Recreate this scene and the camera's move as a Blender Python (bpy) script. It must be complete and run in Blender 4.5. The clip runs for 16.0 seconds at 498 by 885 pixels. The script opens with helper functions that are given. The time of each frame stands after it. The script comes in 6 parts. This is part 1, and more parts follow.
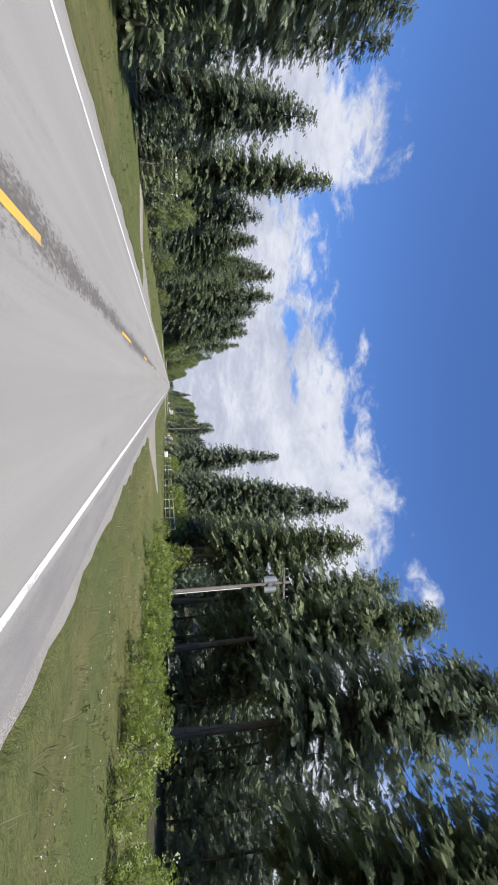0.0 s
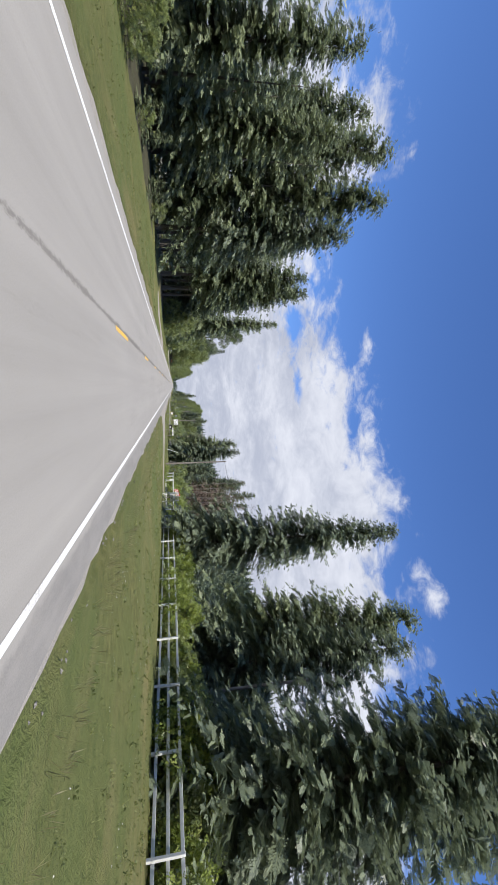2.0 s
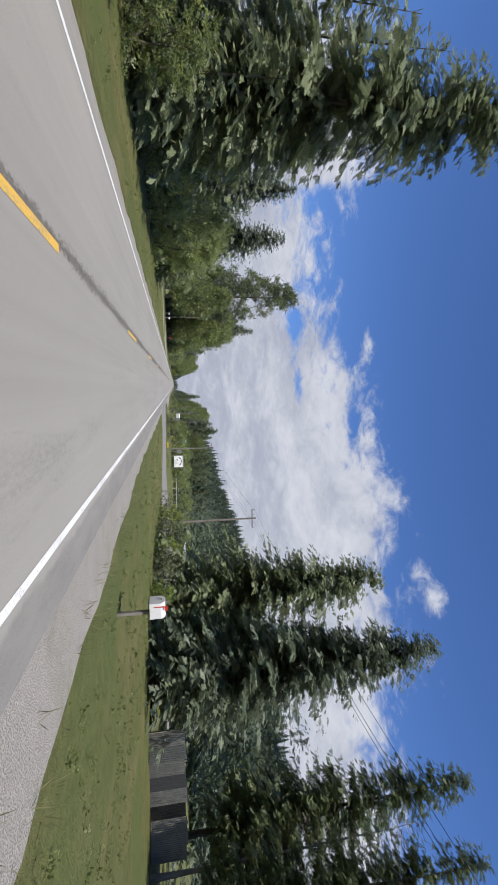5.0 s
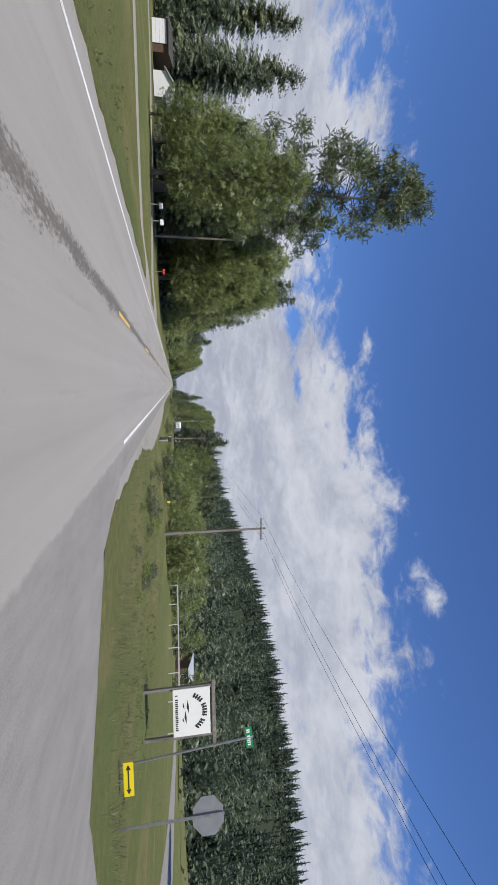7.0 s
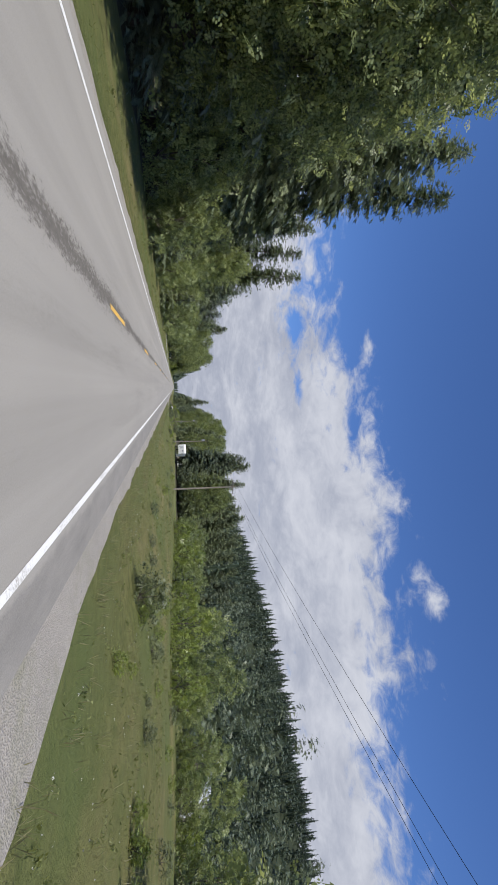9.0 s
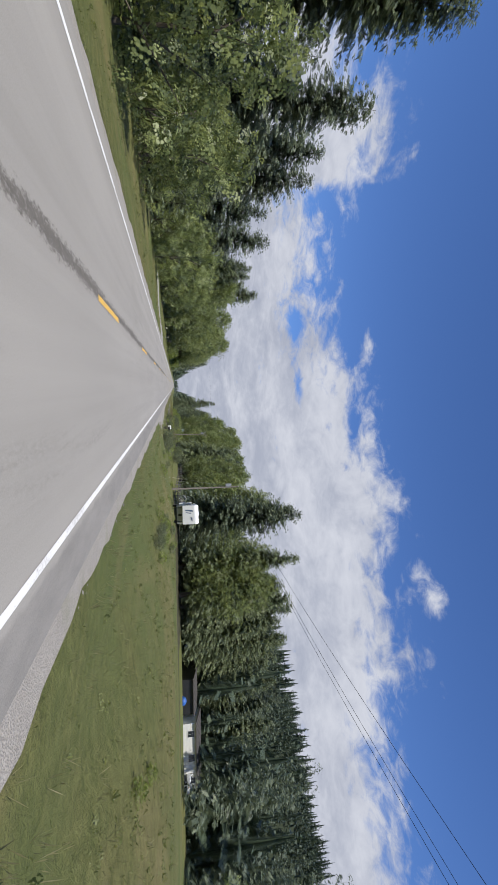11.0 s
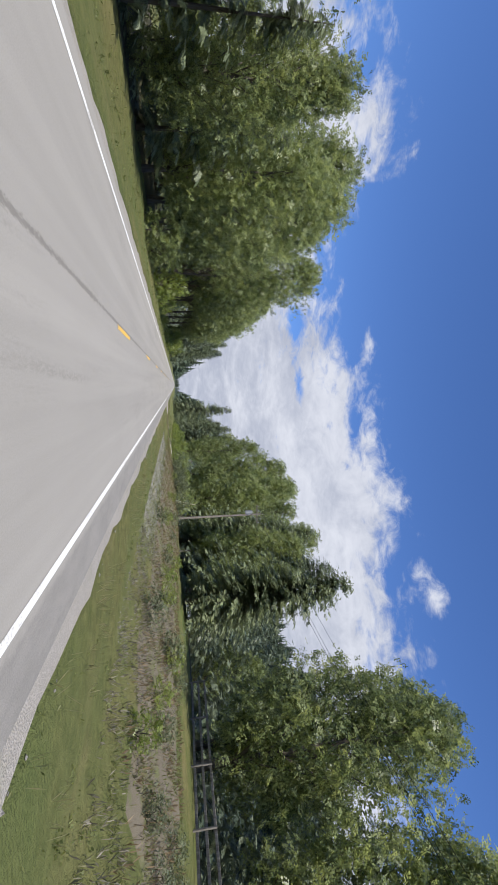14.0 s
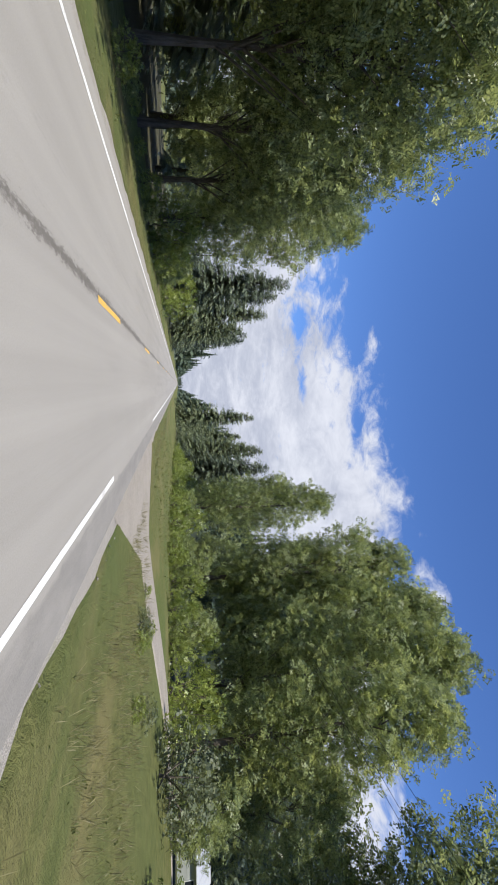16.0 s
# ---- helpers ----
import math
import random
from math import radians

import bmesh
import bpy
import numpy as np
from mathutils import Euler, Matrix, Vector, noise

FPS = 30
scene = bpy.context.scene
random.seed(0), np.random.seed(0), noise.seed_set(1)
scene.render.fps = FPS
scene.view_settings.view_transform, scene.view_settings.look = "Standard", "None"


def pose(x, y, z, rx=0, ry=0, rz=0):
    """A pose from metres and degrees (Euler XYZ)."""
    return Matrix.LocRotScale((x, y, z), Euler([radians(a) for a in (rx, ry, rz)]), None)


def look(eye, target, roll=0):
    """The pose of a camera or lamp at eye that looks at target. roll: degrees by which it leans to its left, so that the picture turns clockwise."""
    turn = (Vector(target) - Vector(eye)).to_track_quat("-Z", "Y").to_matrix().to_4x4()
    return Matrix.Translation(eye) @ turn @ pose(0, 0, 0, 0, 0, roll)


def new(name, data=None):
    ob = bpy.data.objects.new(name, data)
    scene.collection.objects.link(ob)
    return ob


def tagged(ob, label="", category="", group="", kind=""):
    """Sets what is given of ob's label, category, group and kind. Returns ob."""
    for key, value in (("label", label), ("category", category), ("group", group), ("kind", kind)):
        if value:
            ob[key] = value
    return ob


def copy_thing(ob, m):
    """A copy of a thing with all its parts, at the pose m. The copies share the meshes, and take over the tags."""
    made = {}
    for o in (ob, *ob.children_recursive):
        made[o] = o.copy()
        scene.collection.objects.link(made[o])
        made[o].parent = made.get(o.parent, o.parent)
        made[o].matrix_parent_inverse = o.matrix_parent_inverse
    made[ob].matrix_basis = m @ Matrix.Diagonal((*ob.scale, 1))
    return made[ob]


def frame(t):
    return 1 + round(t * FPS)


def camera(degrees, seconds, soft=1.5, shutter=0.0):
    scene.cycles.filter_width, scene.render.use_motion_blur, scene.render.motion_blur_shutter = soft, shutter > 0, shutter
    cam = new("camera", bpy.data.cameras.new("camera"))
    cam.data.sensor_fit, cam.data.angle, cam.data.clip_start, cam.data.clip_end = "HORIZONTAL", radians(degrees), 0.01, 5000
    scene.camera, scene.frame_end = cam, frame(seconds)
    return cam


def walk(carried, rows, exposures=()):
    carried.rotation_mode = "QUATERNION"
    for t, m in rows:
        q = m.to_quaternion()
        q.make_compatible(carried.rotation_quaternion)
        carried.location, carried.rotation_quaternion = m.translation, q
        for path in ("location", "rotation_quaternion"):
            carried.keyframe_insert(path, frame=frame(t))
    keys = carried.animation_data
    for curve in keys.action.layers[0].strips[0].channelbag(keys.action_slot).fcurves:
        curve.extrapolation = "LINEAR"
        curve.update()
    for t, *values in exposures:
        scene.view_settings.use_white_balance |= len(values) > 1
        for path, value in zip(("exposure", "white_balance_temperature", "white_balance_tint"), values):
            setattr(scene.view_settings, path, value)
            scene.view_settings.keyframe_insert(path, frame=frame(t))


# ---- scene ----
# ------------------------------------------------------------ camera
# A phone held on its side behind the windscreen of a car: the picture's right is up.
SPEED, EYE = 31.35, 1.45
cam = camera(59.3, 16.0, soft=1.0)
DRIVE = [  # seconds, sideways place, turn to the right, tilt upwards, lean
    (0.0, 0.111, 7.46, 10.04, 1.43),
    (0.5, 0.072, 7.34, 9.73, 1.50),
    (1.0, -0.012, 7.31, 9.83, 1.26),
    (1.5, -0.042, 7.39, 9.82, 1.36),
    (2.0, -0.045, 7.49, 9.58, 1.56),
    (2.5, -0.044, 7.21, 9.41, 1.69),
    (3.0, -0.023, 7.46, 9.25, 1.50),
    (3.5, -0.024, 7.30, 9.30, 1.30),
    (4.0, -0.061, 7.45, 9.42, 1.32),
    (4.5, 0.053, 7.54, 9.49, 1.39),
    (7.0, 0.433, 7.61, 9.67, 1.40),
    (7.5, 0.379, 7.52, 9.08, 1.58),
    (8.0, 0.382, 7.41, 9.20, 1.48),
    (8.5, 0.364, 7.32, 9.23, 1.39),
    (9.0, 0.342, 7.28, 9.54, 1.33),
    (11.5, 0.098, 7.50, 9.50, 1.29),
    (12.0, 0.027, 7.34, 9.34, 1.40),
    (12.5, -0.008, 7.57, 9.17, 1.20),
    (13.0, -0.017, 7.44, 9.30, 1.42),
    (13.5, 0.012, 7.70, 9.41, 1.34),
    (14.0, -0.031, 7.56, 9.41, 1.46),
    (14.5, -0.017, 7.68, 9.18, 1.23),
    (15.0, -0.051, 7.60, 9.40, 1.43),
    (15.5, -0.060, 7.64, 9.53, 1.69),
    (16.0, 0.004, 7.72, 9.09, 1.04),
]


def drive_pose(t, x, turn, tilt, lean):
    a, b = radians(turn), radians(tilt)
    eye = Vector((x, SPEED * t, EYE))
    way = Vector((math.sin(a) * math.cos(b), math.cos(a) * math.cos(b), math.sin(b)))
    return look(eye, eye + way * 10, 90 - lean)


walk(cam, [(row[0], drive_pose(*row)) for row in DRIVE],
     [(0.0, 0.60), (2.5, 0.56), (3.2, 0.47), (4.5, 0.34), (7.0, 0.22), (9.0, 0.24), (11.5, 0.30), (13.0, 0.40), (14.5, 0.53), (16.0, 0.60)])

# ------------------------------------------------------------ sky and sun
SUN_TURN, SUN_HEIGHT = 188.0, 58.0   # degrees from straight ahead to the right, and above the ground

world = bpy.data.worlds.new("sky")
scene.world = world
world.use_nodes = True
wt = world.node_tree
wt.nodes.clear()


def wnode(kind, **inputs):
    n = wt.nodes.new(kind)
    for key, value in inputs.items():
        sock = n.inputs[int(key[1:])]
        if isinstance(value, bpy.types.NodeSocket):
            wt.links.new(value, sock)
        else:
            sock.default_value = value
    return n


def wmath(op, a, b=0.0, c=0.0):
    n = wnode("ShaderNodeMath", i0=a, i1=b, i2=c)
    n.operation = op
    return n.outputs[0]


def wramp(value, lo, hi, to_lo=0.0, to_hi=1.0):
    n = wt.nodes.new("ShaderNodeMapRange")
    n.interpolation_type = "SMOOTHSTEP"
    for k, v in enumerate((value, lo, hi, to_lo, to_hi)):
        if isinstance(v, bpy.types.NodeSocket):
            wt.links.new(v, n.inputs[k])
        else:
            n.inputs[k].default_value = v
    return n.outputs[0]


nishita = wt.nodes.new("ShaderNodeTexSky")
nishita.sky_type = "NISHITA"
nishita.sun_disc = False
nishita.sun_elevation = radians(SUN_HEIGHT)
nishita.sun_rotation = radians(SUN_TURN)
nishita.air_density, nishita.dust_density, nishita.ozone_density = 1.0, 0.3, 2.0
way = wnode("ShaderNodeTexCoord").outputs["Generated"]
axes = wnode("ShaderNodeSeparateXYZ", i0=way)
wx, wy, wz = axes.outputs
# a flat layer of cloud seen from below
lift = wmath("ADD", wmath("MAXIMUM", wz, 0.0), 0.26)
layer = wnode("ShaderNodeCombineXYZ", i0=wmath("DIVIDE", wx, lift), i1=wmath("DIVIDE", wy, lift), i2=3.7).outputs[0]


def wnoise(vector, scale, detail, rough, warp=0.0):
    n = wnode("ShaderNodeTexNoise", i0=vector)
    n.inputs["Scale"].default_value, n.inputs["Detail"].default_value = scale, detail
    n.inputs["Roughness"].default_value, n.inputs["Distortion"].default_value = rough, warp
    return n.outputs["Fac"]


big = wnoise(layer, 1.1, 3.0, 0.5, 0.3)
fine = wnoise(layer, 4.2, 9.0, 0.62, 0.45)
wisp = wnoise(layer, 13.0, 7.0, 0.65, 0.6)
# the cloud deck ends at a wandering height; its edge in degrees above the horizon, by the way one faces
DECK = ((-60, 20), (-42, 20.0), (-36, 21.5), (-29.5, 24.6), (-25.5, 23.6), (-22.5, 18.8), (-20, 18.2), (-14, 19.2), (-9, 19.6), (-4, 23.2), (2.5, 26.8), (9, 26.4), (16.5, 27.8), (22.5, 28.2), (28, 26.5), (35, 25.2), (43, 23.5), (60, 22))
facing = wmath("MULTIPLY_ADD", wmath("ARCTAN2", wx, wy), math.degrees(1) / 120, 0.5)
rim = wt.nodes.new("ShaderNodeValToRGB")
rim.color_ramp.interpolation = "EASE"
for k, (az, el) in enumerate(DECK):
    stop = rim.color_ramp.elements[k] if k < 2 else rim.color_ramp.elements.new((az + 60) / 120)
    stop.position, stop.color = (az + 60) / 120, (el / 60, el / 60, el / 60, 1)
wt.links.new(facing, rim.inputs[0])
height = wmath("MULTIPLY", wmath("ARCSINE", wz), math.degrees(1))
depth = wmath("MULTIPLY", wmath("SUBTRACT", wmath("MULTIPLY", rim.outputs[0], 60.0), height), 0.17)


def wspot(az, el, wide, high, deep):
    """A single puff (+) or gap (-) in the deck, sizes in degrees."""
    dx = wmath("DIVIDE", wmath("SUBTRACT", wmath("MULTIPLY", wmath("ARCTAN2", wx, wy), math.degrees(1)), az), wide)
    dy = wmath("DIVIDE", wmath("SUBTRACT", height, el), high)
    q = wmath("ADD", wmath("MULTIPLY", dx, dx), wmath("MULTIPLY", dy, dy))
    return wmath("MULTIPLY", wmath("EXPONENT", wmath("MULTIPLY", q, -1.0)), deep)


for spot in ((29.5, 31.0, 2.8, 1.7, 1.05), (26, 29.4, 2.2, 1.2, 0.5), (1.0, 16.0, 3.0, 0.9, -1.35), (-7, 15.4, 5.0, 0.7, -0.7), (-5.5, 22.6, 3.0, 1.1, -0.7), (6.0, 23.0, 3.0, 0.8, -0.8),
             (-34, 19.0, 4.0, 1.4, -0.7), (-23.0, 16.8, 2.5, 1.6, -0.8), (-6.0, 24.4, 2.2, 0.9, 0.75), (3.6, 9.0, 3.0, 0.6, -0.35)):
    depth = wmath("ADD", depth, wspot(*spot))
depth = wmath("MINIMUM", depth, 1.45)
broken = wmath("ADD", wmath("MULTIPLY", wmath("SUBTRACT", big, 0.5), 1.0), wmath("MULTIPLY", wmath("SUBTRACT", fine, 0.5), 3.0))
broken = wmath("ADD", broken, wmath("MULTIPLY", wmath("SUBTRACT", wisp, 0.5), 1.9))
cover = wramp(wmath("ADD", depth, broken), -0.12, 0.95)
shade = wramp(wmath("ADD", wmath("MULTIPLY", wnoise(layer, 3.0, 8.0, 0.6, 0.5), 0.8), wmath("ADD", wmath("MULTIPLY", wisp, 0.3), wmath("MULTIPLY", wz, 0.35))), 0.44, 0.86)
cloud = wnode("ShaderNodeMix")
cloud.data_type = "RGBA"
wt.links.new(shade, cloud.inputs[0])
cloud.inputs[6].default_value = (3.35, 3.62, 4.45, 1)
cloud.inputs[7].default_value = (5.5, 5.7, 6.35, 1)
sky = wnode("ShaderNodeMix")
sky.data_type = "RGBA"
wt.links.new(cover, sky.inputs[0])
tint = wnode("ShaderNodeMix")
tint.data_type, tint.blend_type = "RGBA", "MULTIPLY"
tint.inputs[0].default_value = 1.0
wt.links.new(nishita.outputs[0], tint.inputs[6])
tint.inputs[7].default_value = (0.56, 0.77, 1.17, 1)
wt.links.new(tint.outputs[2], sky.inputs[6])
wt.links.new(cloud.outputs[2], sky.inputs[7])
back = wnode("ShaderNodeBackground", i0=sky.outputs[2], i1=0.10)
wt.links.new(back.outputs[0], wnode("ShaderNodeOutputWorld").inputs[0])

sun = new("sun", bpy.data.lights.new("sun", "SUN"))
sun.data.energy, sun.data.angle, sun.data.color = 4.2, radians(0.53), (1.0, 0.95, 0.87)
_a, _b = radians(SUN_TURN), radians(SUN_HEIGHT)
sun.matrix_world = look((0, 0, 0), (-math.sin(_a) * math.cos(_b), -math.cos(_a) * math.cos(_b), -math.sin(_b)))

# ------------------------------------------------------------ materials
class Mat:
    """A small builder for node materials."""

    def __init__(self, name):
        self.m = bpy.data.materials.new(name)
        self.m.use_nodes = True
        self.t = self.m.node_tree
        self.b = self.t.nodes["Principled BSDF"]
        self.co = None

    def put(self, sock, value):
        if isinstance(value, bpy.types.NodeSocket):
            self.t.links.new(value, sock)
        else:
            sock.default_value = value

    def node(self, kind, **inputs):
        n = self.t.nodes.new(kind)
        for key, value in inputs.items():
            self.put(n.inputs[key.replace("_", " ")], value)
        return n

    def where(self, stretch=(1, 1, 1)):
        n = self.node("ShaderNodeMapping", Scale=stretch)
        tc = self.node("ShaderNodeTexCoord")
        self.t.links.new(tc.outputs["Object"], n.inputs[0])
        return n.outputs[0]

    def noise(self, scale, detail=4, rough=0.55, stretch=(1, 1, 1), warp=0.0):
        return self.node("ShaderNodeTexNoise", Vector=self.where(stretch), Scale=scale, Detail=detail, Roughness=rough, Distortion=warp).outputs["Fac"]

    def math(self, op, a, b=0.0):
        n = self.t.nodes.new("ShaderNodeMath")
        n.operation = op
        self.put(n.inputs[0], a)
        self.put(n.inputs[1], b)
        return n.outputs[0]

    def ramp(self, value, lo, hi, a=0.0, b=1.0):
        n = self.t.nodes.new("ShaderNodeMapRange")
        for k, v in enumerate((value, lo, hi, a, b)):
            self.put(n.inputs[k], v)
        return n.outputs[0]

    def mix(self, fac, a, b):
        n = self.t.nodes.new("ShaderNodeMix")
        n.data_type = "RGBA"
        self.put(n.inputs[0], fac)
        for sock, v in ((n.inputs[6], a), (n.inputs[7], b)):
            self.put(sock, (*v, 1) if isinstance(v, tuple) and len(v) == 3 else v)
        return n.outputs[2]

    def island(self):
        return self.t.nodes.new("ShaderNodeNewGeometry").outputs["Random Per Island"]

    def each(self):
        return self.t.nodes.new("ShaderNodeObjectInfo").outputs["Random"]

    def bump(self, height, strength=0.3, distance=0.02):
        n = self.node("ShaderNodeBump", Strength=strength, Distance=distance, Height=height)
        self.t.links.new(n.outputs[0], self.b.inputs["Normal"])

    def done(self, colour, rough=0.7, metal=0.0, spec=0.5):
        self.put(self.b.inputs["Base Color"], (*colour, 1) if isinstance(colour, tuple) and len(colour) == 3 else colour)
        self.put(self.b.inputs["Roughness"], rough)
        self.b.inputs["Metallic"].default_value = metal
        self.b.inputs["Specular IOR Level"].default_value = spec
        return self.m


def plain(name, colour, rough=0.6, metal=0.0, grain=6.0, worn=0.18, spec=0.4):
    """Painted or raw stuff with faint grain and stains."""
    m = Mat(name)
    dark = tuple(c * (1 - worn) for c in colour)
    f = m.math("ADD", m.math("MULTIPLY", m.noise(grain, 5), 0.6), m.math("MULTIPLY", m.noise(grain * 0.13, 3), 0.4))
    m.bump(m.noise(grain * 6, 3), 0.12, 0.004)
    return m.done(m.mix(m.ramp(f, 0.35, 0.65), dark, colour), m.ramp(m.noise(grain * 2), 0.3, 0.7, max(rough - 0.1, 0.05), min(rough + 0.1, 1)), metal, spec)


def leafy(name, dark, light, through_light=0.3, rough=0.55, twigs=0, leaves=0.0, fill_share=0.55):
    """Needles or leaves: a tone of its own for each sprig, tree and stretch of crown.
    twigs: side twigs along each sprig; leaves: leaves along each sprig; the air between them is open."""
    m = Mat(name)
    f = m.math("ADD", m.math("MULTIPLY", m.island(), 0.45), m.math("MULTIPLY", m.each(), 0.2))
    f = m.math("ADD", f, m.math("MULTIPLY", m.ramp(m.noise(0.55, 3), 0.3, 0.7), 0.3))
    across, along, _ = m.node("ShaderNodeSeparateXYZ", Vector=m.t.nodes.new("ShaderNodeTexCoord").outputs["UV"]).outputs
    gaps = None
    if twigs:
        out_from_axis = m.math("ABSOLUTE", across)
        step = m.math("ADD", m.math("MULTIPLY", m.math("SUBTRACT", along, m.math("MULTIPLY", out_from_axis, 0.3)), twigs), m.math("MULTIPLY", m.island(), 13.0))
        step = m.math("ADD", step, m.math("MULTIPLY", m.noise(5.0, 3, 0.6), 2.2))
        wave = m.math("FRACT", step)
        tooth = m.ramp(m.math("ABSOLUTE", m.math("SUBTRACT", wave, 0.5)), fill_share * 0.5 - 0.05, fill_share * 0.5 + 0.05, 1.0, 0.0)
        # needles thin out raggedly towards the rim of the sprig
        room = m.math("MAXIMUM", m.math("MINIMUM", m.math("MULTIPLY", along, 1.82), m.math("MULTIPLY", m.math("SUBTRACT", 1.0, along), 2.22)), 0.02)
        rim = m.math("ADD", m.math("DIVIDE", out_from_axis, room), m.math("MULTIPLY", m.math("SUBTRACT", m.noise(7.5, 4, 0.75), 0.5), 3.4))
        tooth = m.math("MULTIPLY", tooth, m.ramp(rim, 0.62, 0.74, 1.0, 0.0))
        gaps = m.math("MAXIMUM", tooth, m.math("MULTIPLY", m.ramp(out_from_axis, 0.05, 0.10, 1.0, 0.0), 0.8))
        f = m.math("ADD", f, m.math("MULTIPLY", m.ramp(m.noise(11.0, 3, 0.7), 0.35, 0.65), 0.4))
    if leaves:
        at = m.node("ShaderNodeCombineXYZ", X=m.math("MULTIPLY", across, 0.45 * leaves), Y=m.math("ADD", m.math("MULTIPLY", along, leaves), m.math("MULTIPLY", m.island(), 50.0)), Z=m.math("MULTIPLY", m.island(), 7.0)).outputs[0]
        v = m.node("ShaderNodeTexVoronoi", Vector=at, Scale=1.0)
        gaps = m.ramp(v.outputs["Distance"], fill_share - 0.04, fill_share + 0.04, 1.0, 0.0)
        f = m.math("ADD", f, m.math("MULTIPLY", m.node("ShaderNodeSeparateXYZ", Vector=v.outputs["Color"]).outputs[0], 0.45))
    colour = m.mix(m.ramp(f, 0.25, 1.0), dark, light)
    m.done(colour, rough, 0.0, 0.6)
    # light that comes through a leaf is yellower than light thrown back by it
    glow = m.mix(m.ramp(f, 0.25, 1.0), *(tuple(min(0.6, a * b) for a, b in zip(c, (1.3, 1.2, 1.0))) for c in (dark, light))) if leaves else colour
    soft = m.node("ShaderNodeBsdfTranslucent", Color=glow)
    both = m.t.nodes.new("ShaderNodeMixShader")
    both.inputs[0].default_value = through_light
    m.t.links.new(m.b.outputs[0], both.inputs[1])
    m.t.links.new(soft.outputs[0], both.inputs[2])
    out = both.outputs[0]
    if gaps is not None:
        cut = m.t.nodes.new("ShaderNodeMixShader")
        m.t.links.new(gaps, cut.inputs[0])
        m.t.links.new(m.t.nodes.new("ShaderNodeBsdfTransparent").outputs[0], cut.inputs[1])
        m.t.links.new(out, cut.inputs[2])
        out = cut.outputs[0]
    m.t.links.new(out, m.t.nodes["Material Output"].inputs[0])
    return m.m


SEAM = ((0, 0.75), (8, 0.9), (24, 1.0), (39, 0.55), (55, 0.12), (71, 0.22), (86, 0.32), (102, 0.28), (118, 0.45), (133, 0.8), (149, 0.55), (165, 0.45), (227, 0.9), (243, 0.65), (259, 0.6), (274, 0.36), (290, 0.85), (306, 0.6), (368, 0.38), (384, 0.48), (400, 0.62), (415, 0.5), (431, 0.16), (447, 0.16), (462, 0.12), (478, 0.10), (494, 0.32), (512, 0.38), (530, 0.3))


